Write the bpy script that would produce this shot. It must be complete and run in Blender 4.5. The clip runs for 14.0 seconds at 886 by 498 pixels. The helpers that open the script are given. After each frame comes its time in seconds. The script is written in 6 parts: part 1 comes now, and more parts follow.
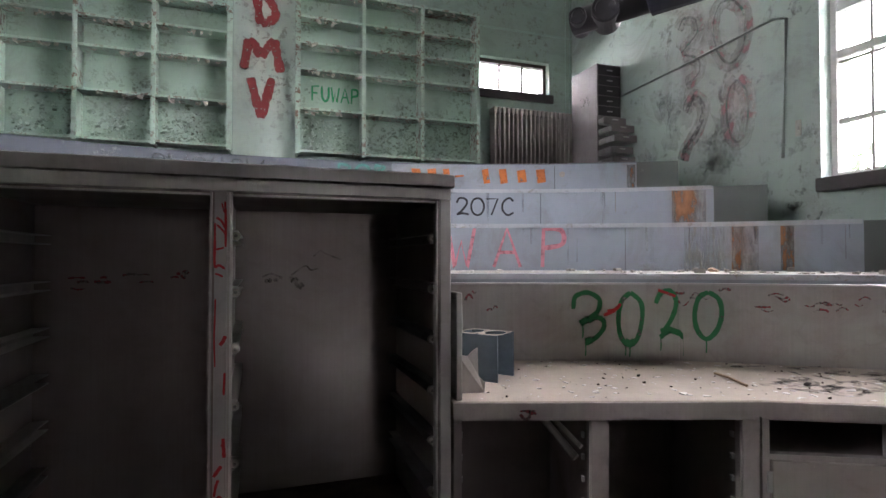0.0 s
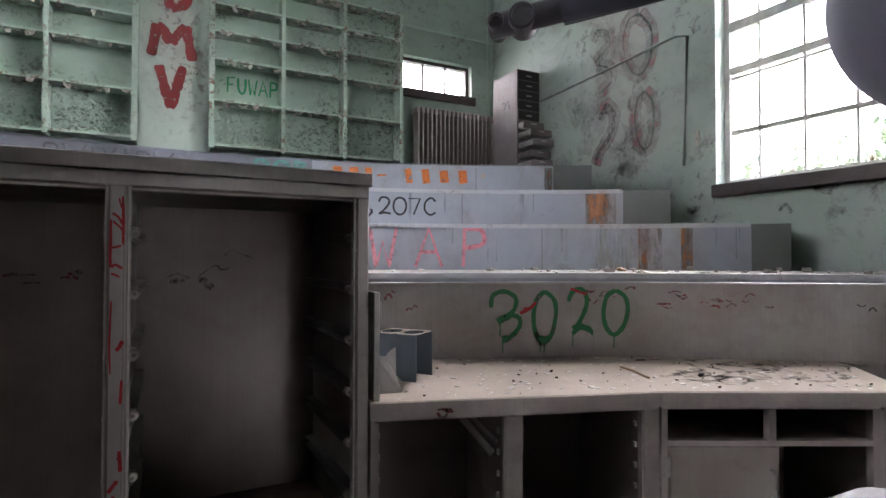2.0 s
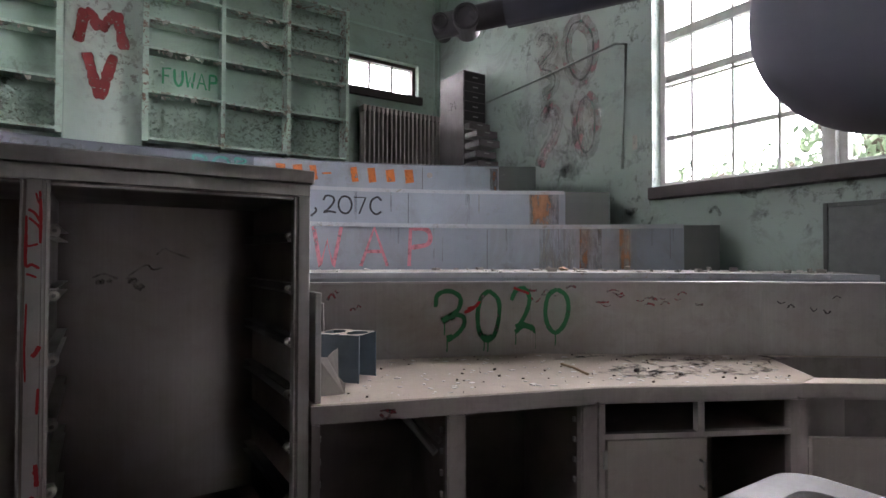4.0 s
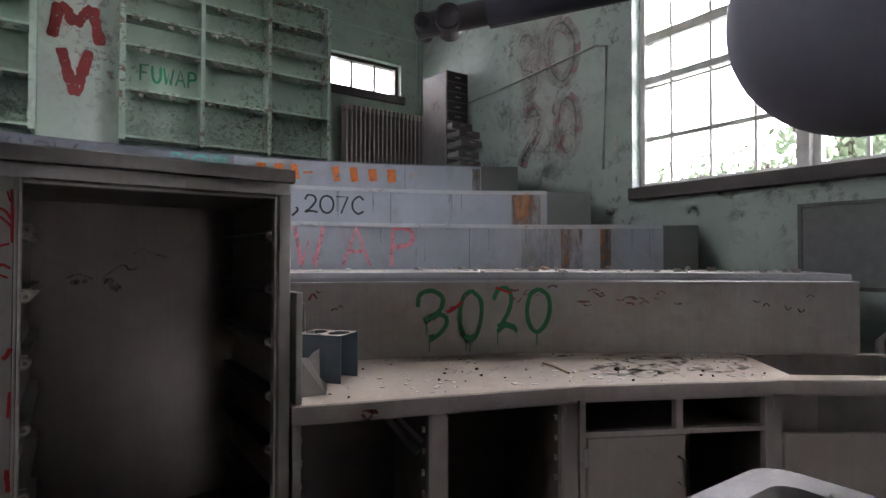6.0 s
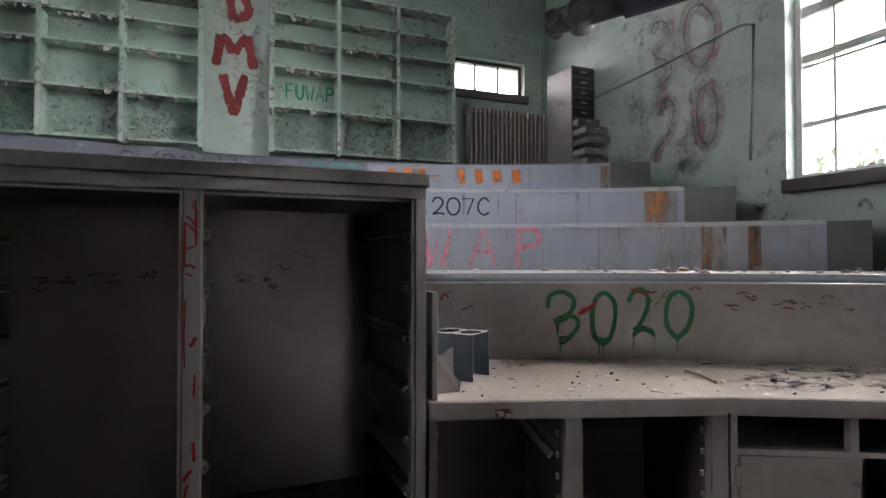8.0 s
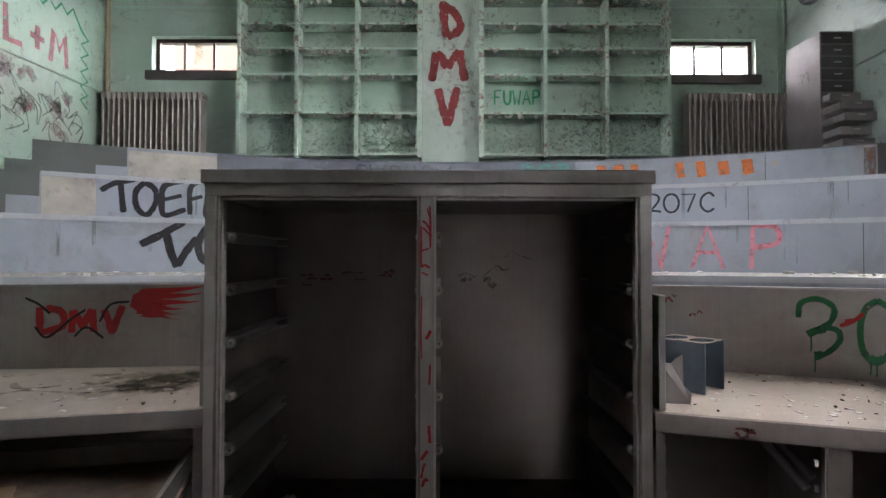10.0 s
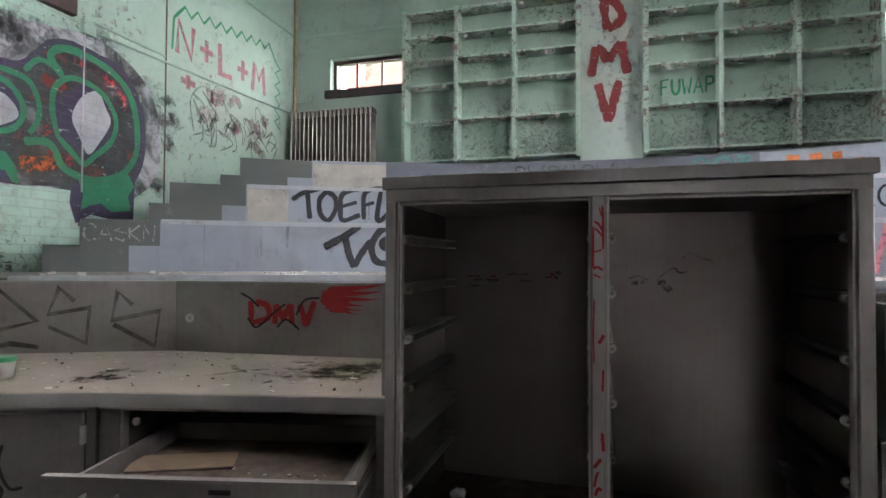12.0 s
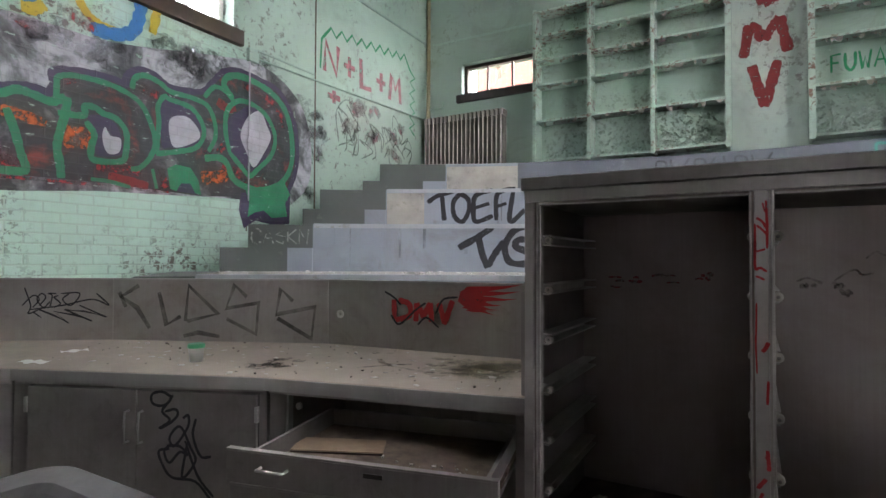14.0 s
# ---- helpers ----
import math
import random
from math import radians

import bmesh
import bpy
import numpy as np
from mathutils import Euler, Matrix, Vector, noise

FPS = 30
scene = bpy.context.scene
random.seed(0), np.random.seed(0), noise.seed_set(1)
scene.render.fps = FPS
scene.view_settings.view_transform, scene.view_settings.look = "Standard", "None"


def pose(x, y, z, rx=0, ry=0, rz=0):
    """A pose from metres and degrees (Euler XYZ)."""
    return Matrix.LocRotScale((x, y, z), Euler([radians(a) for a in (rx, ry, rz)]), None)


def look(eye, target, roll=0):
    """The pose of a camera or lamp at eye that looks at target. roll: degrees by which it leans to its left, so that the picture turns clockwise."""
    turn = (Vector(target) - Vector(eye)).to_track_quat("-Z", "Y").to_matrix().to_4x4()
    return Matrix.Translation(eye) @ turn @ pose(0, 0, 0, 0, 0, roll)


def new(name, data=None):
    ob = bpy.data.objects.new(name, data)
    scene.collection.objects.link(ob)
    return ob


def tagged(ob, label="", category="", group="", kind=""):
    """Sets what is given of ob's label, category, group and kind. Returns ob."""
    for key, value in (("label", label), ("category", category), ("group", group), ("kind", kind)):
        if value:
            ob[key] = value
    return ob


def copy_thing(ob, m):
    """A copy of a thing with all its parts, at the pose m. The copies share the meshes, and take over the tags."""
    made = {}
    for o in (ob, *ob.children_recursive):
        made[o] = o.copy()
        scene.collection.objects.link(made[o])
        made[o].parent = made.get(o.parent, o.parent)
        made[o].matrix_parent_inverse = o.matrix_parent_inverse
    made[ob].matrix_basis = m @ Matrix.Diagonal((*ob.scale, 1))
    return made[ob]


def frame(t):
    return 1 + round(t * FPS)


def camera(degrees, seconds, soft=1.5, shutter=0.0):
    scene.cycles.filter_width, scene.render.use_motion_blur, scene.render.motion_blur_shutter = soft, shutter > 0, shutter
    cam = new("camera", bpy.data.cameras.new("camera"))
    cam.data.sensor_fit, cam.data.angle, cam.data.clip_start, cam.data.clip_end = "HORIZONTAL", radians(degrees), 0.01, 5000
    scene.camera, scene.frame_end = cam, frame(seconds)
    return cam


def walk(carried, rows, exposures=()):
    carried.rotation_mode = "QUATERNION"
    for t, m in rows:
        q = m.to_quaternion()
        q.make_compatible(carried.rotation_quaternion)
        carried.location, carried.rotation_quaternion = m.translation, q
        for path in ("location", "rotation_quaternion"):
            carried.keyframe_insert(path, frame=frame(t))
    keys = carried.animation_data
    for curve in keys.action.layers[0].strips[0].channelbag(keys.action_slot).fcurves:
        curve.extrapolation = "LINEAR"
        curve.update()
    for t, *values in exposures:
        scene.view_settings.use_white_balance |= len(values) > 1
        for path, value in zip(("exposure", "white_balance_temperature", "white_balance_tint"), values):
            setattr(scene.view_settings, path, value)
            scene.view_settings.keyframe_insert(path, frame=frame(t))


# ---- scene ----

# ======================= camera =======================
cam = camera(78.9, 14.0, soft=1.5)
PATH = [
    (0.0, 0.088, 0.192, 1.314, -18.90, 1.10, -0.01),
    (0.5, 0.092, 0.192, 1.314, -20.42, 1.08, -0.04),
    (1.0, 0.098, 0.191, 1.314, -22.80, 1.08, -0.03),
    (1.5, 0.103, 0.190, 1.314, -25.06, 1.07, -0.07),
    (2.0, 0.105, 0.189, 1.314, -26.98, 1.06, -0.12),
    (2.5, 0.108, 0.189, 1.314, -28.44, 1.06, -0.11),
    (3.0, 0.112, 0.190, 1.314, -29.75, 1.06, -0.10),
    (3.5, 0.114, 0.189, 1.315, -31.09, 1.05, -0.17),
    (4.0, 0.117, 0.189, 1.314, -32.59, 1.03, -0.16),
    (4.2, 0.118, 0.189, 1.314, -33.20, 1.03, -0.16),
    (5.2, 0.120, 0.188, 1.314, -34.90, 1.02, -0.15),
    (6.3, 0.117, 0.188, 1.314, -33.70, 1.01, -0.14),
    (6.5, 0.116, 0.188, 1.314, -32.90, 1.01, -0.14),
    (7.0, 0.110, 0.188, 1.314, -30.09, 1.02, -0.10),
    (7.5, 0.102, 0.191, 1.314, -26.29, 1.04, -0.03),
    (8.0, 0.091, 0.195, 1.313, -21.45, 1.08, 0.01),
    (8.5, 0.076, 0.194, 1.313, -15.82, 1.12, -0.00),
    (9.0, 0.062, 0.189, 1.314, -9.96, 1.12, 0.06),
    (9.2, 0.058, 0.189, 1.314, -7.62, 1.13, 0.03),
    (11.3, 0.015, 0.188, 1.312, 9.95, 1.25, -0.28),
    (11.5, 0.011, 0.187, 1.312, 11.71, 1.26, -0.29),
    (12.0, 0.001, 0.178, 1.313, 16.25, 1.25, -0.28),
    (12.5, -0.009, 0.168, 1.313, 20.94, 1.25, -0.28),
    (13.0, -0.015, 0.161, 1.312, 25.54, 1.27, -0.22),
    (13.5, -0.019, 0.156, 1.313, 28.76, 1.25, -0.22),
    (14.0, -0.020, 0.154, 1.313, 29.95, 1.24, -0.22),
]
walk(cam, [(t, pose(x, y, z, 90 + pitch, roll, yaw)) for t, x, y, z, yaw, pitch, roll in PATH],
     exposures=[(0.0, 1.03, 6500, 21), (2.0, 0.98, 6500, 21), (4.2, 0.57, 6500, 21), (6.5, 0.40, 6500, 21), (8.0, 0.66, 6500, 21), (9.2, 0.96, 6500, 20), (11.3, 1.0, 6500, 18), (14.0, 0.95, 6500, 18)])

# ======================= plan =======================
XL, XR, YB, YF, ZC = -4.37, 4.54, 7.20, -4.6, 5.9      # room: side walls, back wall, front wall, ceiling
CX, CY = 0.27, -1.01                                    # centre of the curved tiers
RL, RA, RB, RC = 4.26, 5.26, 5.95, 6.65                 # radii of the tier fronts
ZT, RISE = 1.225, 0.359                                 # first tier floor, height of one tier
CAB = (-0.608, 0.615, 1.65, 2.26, 1.558)                  # steel cabinet: x0 x1 front back top
ZK, ZS = 0.905, 1.21                                    # counter top, backsplash top
ZTOP = ZT + 3 * RISE

# ======================= world and light =======================
world = bpy.data.worlds.new("sky")
scene.world = world
world.use_nodes = True
nt = world.node_tree
sky = nt.nodes.new("ShaderNodeTexSky")
sky.sky_type, sky.sun_disc = "NISHITA", False
sky.sun_elevation, sky.sun_rotation = radians(50), radians(100)
nt.links.new(sky.outputs[0], nt.nodes["Background"].inputs[0])
nt.nodes["Background"].inputs[1].default_value = 0.15

sun = new("sun", bpy.data.lights.new("sun", "SUN"))
sun.data.energy, sun.data.angle, sun.data.color = 0.8, radians(14), (1.0, 0.96, 0.9)
sun.matrix_world = look((9, 1, 12), (0, 0, 0))


# ======================= node helpers =======================


def shader(name, base, rough=0.6, metal=0.0):
    m = bpy.data.materials.new(name)
    m.use_nodes = True
    b = m.node_tree.nodes["Principled BSDF"]
    b.inputs["Base Color"].default_value = (*base, 1)
    b.inputs["Roughness"].default_value = rough
    b.inputs["Metallic"].default_value = metal
    return m, m.node_tree, b


def node(t, kind, **kw):
    n = t.nodes.new(kind)
    for k, v in kw.items():
        if k in n.inputs:
            n.inputs[k].default_value = v
    return n


def coords(t, scale=(1, 1, 1)):
    tc = t.nodes.new("ShaderNodeNewGeometry")
    mp = node(t, "ShaderNodeMapping", Scale=scale)
    t.links.new(tc.outputs["Position"], mp.inputs[0])
    return mp.outputs[0]


def grain(t, vec, scale, detail=6.0, rough=0.6, lo=0.35, hi=0.65, dist=0.0):
    n = node(t, "ShaderNodeTexNoise", Scale=scale, Detail=detail, Roughness=rough, Distortion=dist)
    t.links.new(vec, n.inputs["Vector"])
    r = t.nodes.new("ShaderNodeMapRange")
    r.inputs[1].default_value, r.inputs[2].default_value = lo, hi
    t.links.new(n.outputs["Fac"], r.inputs[0])
    return r.outputs[0]


def mix(t, fac, a, b):
    n = t.nodes.new("ShaderNodeMix")
    n.data_type = "RGBA"
    if isinstance(fac, float):
        n.inputs[0].default_value = fac
    else:
        t.links.new(fac, n.inputs[0])
    for i, c in ((6, a), (7, b)):
        if isinstance(c, tuple):
            n.inputs[i].default_value = (*c, 1)
        else:
            t.links.new(c, n.inputs[i])
    return n.outputs[2]


def bump(t, b, h, strength=0.4, dist=0.004):
    n = node(t, "ShaderNodeBump", Strength=strength, Distance=dist)
    t.links.new(h, n.inputs["Height"])
    t.links.new(n.outputs[0], b.inputs["Normal"])


def mul(t, a, k):
    n = t.nodes.new("ShaderNodeMath")
    n.operation = "MULTIPLY"
    t.links.new(a, n.inputs[0])
    if isinstance(k, float):
        n.inputs[1].default_value = k
    else:
        t.links.new(k, n.inputs[1])
    return n.outputs[0]


def paint(name, base, under, worn=(0.5, 0.58), fine=9.0, tone=0.82, rough=0.55, stain=(0.1, 0.09, 0.07), stain_amt=0.35, spread=(0.42, 0.62)):
    """Old paint that flakes off what lies beneath, with broad stains."""
    m, t, b = shader(name, base, rough)
    v = coords(t)
    broad = grain(t, v, 0.9, 5.0, 0.6, 0.3, 0.7)
    col = mix(t, broad, base, tuple(c * tone for c in base))
    st = mul(t, grain(t, v, 1.7, 7.0, 0.7, 0.52, 0.75, 0.8), stain_amt)
    col = mix(t, st, col, stain)
    flake = grain(t, v, fine, 8.0, 0.7, worn[0] + 0.06, worn[1] + 0.06, 0.3)
    where = grain(t, v, 1.3, 3.0, 0.5, *spread)
    fl = mul(t, flake, where)
    col = mix(t, fl, col, under)
    t.links.new(col, b.inputs["Base Color"])
    bump(t, b, fl, 0.5, 0.006)
    return m


def steel(name, base=(0.33, 0.33, 0.34), rough=0.38, dust=(0.36, 0.33, 0.29), dust_amt=0.35, metal=0.85, brushed=0.0):
    """Worn sheet steel: fine grain, blotches of grime, scuffs and pale specks; brushed: how far its gloss is drawn out upright."""
    m, t, b = shader(name, base, rough, metal)
    v = coords(t, (1, 1, 1))
    streak = grain(t, coords(t, (60, 60, 1.2)), 2.0, 3.0, 0.5, 0.3, 0.7)
    blot = grain(t, v, 2.4, 6.0, 0.65, 0.38, 0.72, 0.4)
    scuff = grain(t, v, 11.0, 8.0, 0.72, 0.52, 0.72, 0.6)
    speck = grain(t, v, 150.0, 2.0, 0.5, 0.70, 0.76)
    col = mix(t, streak, base, tuple(c * 0.92 for c in base))
    col = mix(t, mul(t, blot, dust_amt), col, dust)
    col = mix(t, mul(t, scuff, 0.3 if brushed == 0.0 else 0.12), col, tuple(c * 0.55 for c in dust))
    col = mix(t, mul(t, speck, 0.35), col, tuple(min(c * 1.9, 0.7) for c in dust))
    t.links.new(col, b.inputs["Base Color"])
    r = t.nodes.new("ShaderNodeMapRange")
    r.inputs[3].default_value, r.inputs[4].default_value = rough, min(rough + 0.25, 1)
    t.links.new(blot, r.inputs[0])
    t.links.new(r.outputs[0], b.inputs["Roughness"])
    if brushed:
        tan = t.nodes.new("ShaderNodeTangent")
        tan.direction_type, tan.axis = "RADIAL", "Z"
        t.links.new(tan.outputs[0], b.inputs["Tangent"])
        b.inputs["Anisotropic"].default_value, b.inputs["Anisotropic Rotation"].default_value = brushed, 0.25
    bump(t, b, scuff, 0.06, 0.001)
    return m


def plain(name, base, rough=0.6, metal=0.0, vary=0.25, scale=14.0):
    m, t, b = shader(name, base, rough, metal)
    f = grain(t, coords(t), scale, 6.0, 0.65, 0.3, 0.7)
    t.links.new(mix(t, f, base, tuple(c * (1 - vary) for c in base)), b.inputs["Base Color"])
    bump(t, b, f, 0.15, 0.002)
    return m


def ragged(name, base, scale=26.0, keep=(0.36, 0.46), rough=0.75, stretch=(1, 1, 1)):
    """Sprayed or brushed paint with a broken edge and gaps."""
    m, t, b = shader(name, base, rough)
    v = coords(t)
    f = grain(t, coords(t, stretch), scale, 6.0, 0.7, keep[0], keep[1])
    tone = grain(t, v, 6.0, 4.0, 0.6, 0.3, 0.7)
    t.links.new(mix(t, tone, base, tuple(c * 0.72 for c in base)), b.inputs["Base Color"])
    t.links.new(f, b.inputs["Alpha"])
    return m


M_GREEN = paint("green wall paint", (0.33, 0.43, 0.365), (0.16, 0.17, 0.135), (0.48, 0.58), 13.0, spread=(0.48, 0.66))
M_GREENDARK = paint("green wall paint, dirty", (0.33, 0.40, 0.36), (0.09, 0.10, 0.09), (0.48, 0.58), 8.0, stain_amt=0.6)
M_MINT = paint("mint wall paint", (0.42, 0.57, 0.475), (0.15, 0.14, 0.12), (0.49, 0.57), 13.0, stain_amt=0.25)
M_BRICK = paint("mint painted brick", (0.46, 0.66, 0.55), (0.13, 0.12, 0.10), (0.475, 0.52), 15.0, stain_amt=0.12, spread=(0.44, 0.64))
M_MORTAR = paint("mint painted mortar", (0.36, 0.50, 0.42), (0.14, 0.12, 0.11), (0.52, 0.62), 14.0)
M_MORTARGREY = plain("grey green painted pipe", (0.25, 0.29, 0.265), 0.6)
M_FLAKY = paint("flaking shelf paint", (0.45, 0.58, 0.49), (0.20, 0.12, 0.09), (0.455, 0.51), 15.0, stain_amt=0.25, spread=(0.38, 0.56))
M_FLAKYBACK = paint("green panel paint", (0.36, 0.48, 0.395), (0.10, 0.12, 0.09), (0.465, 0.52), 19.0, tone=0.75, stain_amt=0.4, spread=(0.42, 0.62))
M_PALEGREEN = paint("pale green board paint", (0.46, 0.55, 0.485), (0.20, 0.20, 0.18), (0.47, 0.53), 13.0, tone=0.8, stain_amt=0.4)
M_CURL = plain("peeling paint curls", (0.47, 0.43, 0.37), 0.8, 0, 0.5, 30.0)
M_FLAKEDARK = plain("lifting paint flakes", (0.34, 0.44, 0.37), 0.8, 0, 0.5, 30.0)
M_TIER = paint("blue grey floor paint", (0.27, 0.305, 0.35), (0.17, 0.165, 0.16), (0.50, 0.64), 5.0, tone=0.74, stain=(0.16, 0.14, 0.12), stain_amt=0.65)
M_TIERBLUE = paint("dark blue grey paint", (0.10, 0.112, 0.135), (0.25, 0.26, 0.27), (0.5, 0.62), 7.0)
M_TIERDARK = paint("dark grey green paint", (0.095, 0.107, 0.10), (0.2, 0.2, 0.19), (0.55, 0.66), 9.0)
M_TREAD = plain("dusty tread", (0.36, 0.335, 0.31), 0.95, 0, 0.5, 9.0)
M_NOSE = paint("worn nosing", (0.37, 0.39, 0.42), (0.22, 0.20, 0.18), (0.46, 0.56), 20.0)
M_STEEL = steel("dull stainless steel", (0.30, 0.28, 0.27), 0.34, (0.17, 0.145, 0.13), 0.7)
M_STEELBRIGHT = steel("bright worn steel", (0.40, 0.385, 0.37), 0.3, (0.3, 0.28, 0.26), 0.3)
M_STEELIN = steel("cabinet inner steel", (0.32, 0.28, 0.265), 0.36, (0.21, 0.16, 0.135), 0.5, 0.80, 0.75)
M_STEELFRONT = steel("brushed front steel", (0.42, 0.39, 0.375), 0.36, (0.30, 0.265, 0.245), 0.5, 0.6)
# steel of bay insides and grooves, their shade put into the colour
M_BAYSHADE = steel("bay steel darkened for shade", (0.22, 0.18, 0.17), 0.5, (0.14, 0.11, 0.10), 0.6, 0.3)
# face frame colour lightened, since these fronts catch little light
M_FACELIT = steel("worn warm grey face frame, lit in its colour", (0.40, 0.35, 0.335), 0.45, (0.28, 0.235, 0.215), 0.55, 0.35)
# grime blotches strengthened to stand in for uneven reflections too
M_SPLASH = steel("splashback steel", (0.36, 0.34, 0.32), 0.38, (0.24, 0.20, 0.175), 0.75, 0.7)
M_COUNTER = steel("dusty steel counter", (0.29, 0.245, 0.205), 0.8, (0.40, 0.34, 0.285), 0.9, 0.05)
M_TABLE = steel("worn table steel", (0.09, 0.088, 0.088), 0.62, (0.06, 0.057, 0.055), 0.6, 0.75)
M_EDGE = steel("worn counter edge", (0.24, 0.23, 0.225), 0.42, (0.36, 0.345, 0.325), 0.9, 0.5)
M_DOORTAN = steel("dusty door steel", (0.38, 0.335, 0.31), 0.5, (0.30, 0.25, 0.215), 0.6, 0.35)
M_RUSTFLOOR = plain("brown dirty metal", (0.20, 0.145, 0.11), 0.8, 0.2, 0.6, 18.0)
M_DARK = plain("dark stained wood", (0.06, 0.05, 0.05), 0.6)
M_BROWN = plain("dark brown wood", (0.07, 0.045, 0.035), 0.6)
M_IRON = plain("painted cast iron", (0.34, 0.30, 0.27), 0.42, 0.2, 0.15, 5.0)
M_LOCKER = steel("dark locker steel", (0.20, 0.18, 0.18), 0.6, (0.15, 0.12, 0.12), 0.6, 0.2)
# black put on closed drawer fronts and door gaps as painted shade
M_SHADEBLACK = plain("black for shaded fronts and gaps", (0.05, 0.045, 0.045), 0.5, 0.3)
M_DRAWERPALE = plain("pale drawer sides", (0.30, 0.28, 0.275), 0.5, 0.3, 0.3)
M_FLOOR = plain("worn terrazzo floor", (0.16, 0.145, 0.13), 0.7)
M_CEIL = plain("ceiling plaster", (0.42, 0.43, 0.40), 0.9)
M_FRAME = plain("weathered window frame", (0.6, 0.59, 0.57), 0.7)
M_BLUE = plain("blue painted sheet metal", (0.10, 0.135, 0.165), 0.5, 0.2)
M_LAMP = plain("grey enamel lamp", (0.13, 0.13, 0.16), 0.45, 0.2, 0.12, 5.0)
M_LAMPDARK = plain("dark blue enamel", (0.035, 0.035, 0.05), 0.4, 0.2)
M_NYLON = plain("yellowed nylon", (0.46, 0.43, 0.38), 0.5)
M_RUNNER = steel("bright runner steel", (0.58, 0.555, 0.53), 0.36, (0.36, 0.33, 0.3), 0.4, 0.6)
M_PAPER = plain("white paper and plaster", (0.62, 0.59, 0.55), 0.9)
M_PAPERDIRTY = plain("dirty paper", (0.26, 0.2, 0.18), 0.9, 0, 0.5)
M_CARD = plain("brown cardboard", (0.34, 0.24, 0.16), 0.9)
M_MILKY = plain("milky plastic", (0.42, 0.39, 0.37), 0.45)
M_LID = plain("green plastic", (0.05, 0.33, 0.16), 0.4)
M_OCHRE = plain("yellowed pipe paint", (0.36, 0.30, 0.17), 0.6)
M_DAMP = plain("dull board", (0.17, 0.18, 0.175), 0.8)
M_LAWN = plain("grass", (0.06, 0.10, 0.04), 0.9)
M_BARK = plain("bark", (0.10, 0.08, 0.06), 0.9)
M_LEAF = plain("leaves", (0.27, 0.33, 0.22), 0.6, 0, 0.4, 3.0)
M_REDBRICK = plain("red brick", (0.42, 0.16, 0.12), 0.9)
M_SHARD, tsh, bsh = shader("dusty broken pane", (0.9, 0.8, 0.74), 0.25)
bsh.inputs["Transmission Weight"].default_value = 0.85
bsh.inputs["IOR"].default_value = 1.1
M_RUSTDARK = plain("rusty joint", (0.10, 0.06, 0.045), 0.9)
M_RUST = ragged("rust run", (0.28, 0.135, 0.065), 9.0, (0.33, 0.64), stretch=(1, 1, 0.3))
M_PALE = ragged("pale streaks", (0.42, 0.41, 0.38), 18.0, (0.42, 0.8), stretch=(1, 1, 0.12))
M_CREAM = ragged("cream patch", (0.42, 0.395, 0.35), 8.0, (0.12, 0.42))
M_SOOT = ragged("soot", (0.05, 0.042, 0.04), 40.0, (0.3, 0.42))
M_SOOTSOFT = ragged("soot smudge", (0.10, 0.085, 0.085), 16.0, (0.40, 0.72))
M_BROWNSOFT = ragged("brown smudge", (0.15, 0.075, 0.05), 18.0, (0.40, 0.72))
M_RED = ragged("red paint", (0.42, 0.02, 0.025), 40.0, (0.25, 0.4))
M_REDDARK = ragged("dark red brushed paint", (0.23, 0.03, 0.03), 30.0, (0.32, 0.42))
M_REDPAINT = ragged("red brushed paint", (0.40, 0.045, 0.05), 11.0, (0.40, 0.64))
M_DRIED = ragged("dried red paint", (0.24, 0.04, 0.045), 45.0, (0.38, 0.55))
M_PINK = ragged("pink spray", (0.62, 0.22, 0.26), 22.0, (0.28, 0.52))
M_PINKSOFT = ragged("faded pink spray", (0.46, 0.26, 0.27), 7.0, (0.30, 0.84))
M_BLACKSPRAY = ragged("black spray", (0.02, 0.02, 0.025), 40.0, (0.24, 0.40))
M_GREYSPRAY = ragged("faded grey spray", (0.085, 0.088, 0.08), 9.0, (0.20, 0.78))
M_ORANGE = ragged("orange spray", (0.62, 0.17, 0.04), 24.0, (0.28, 0.48))
M_TEAL = ragged("teal spray", (0.05, 0.24, 0.20), 24.0, (0.30, 0.5))
M_PALESPRAY = ragged("pale spray", (0.36, 0.38, 0.36), 24.0, (0.34, 0.55))
M_GREENSPRAY = ragged("green spray", (0.015, 0.16, 0.06), 30.0, (0.25, 0.42))
M_GREENSPRAY2 = ragged("bright green spray", (0.02, 0.30, 0.13), 24.0, (0.28, 0.46))
M_GREENFADE = ragged("faded green spray", (0.06, 0.21, 0.15), 14.0, (0.26, 0.75))
M_ORANGEPAINT = ragged("orange spray patch", (0.65, 0.16, 0.05), 14.0, (0.34, 0.62))
M_BLUEPAINT = ragged("blue brushed paint", (0.04, 0.20, 0.50), 20.0, (0.30, 0.42))
M_YELLOW = ragged("yellow brushed paint", (0.55, 0.42, 0.04), 20.0, (0.30, 0.42))


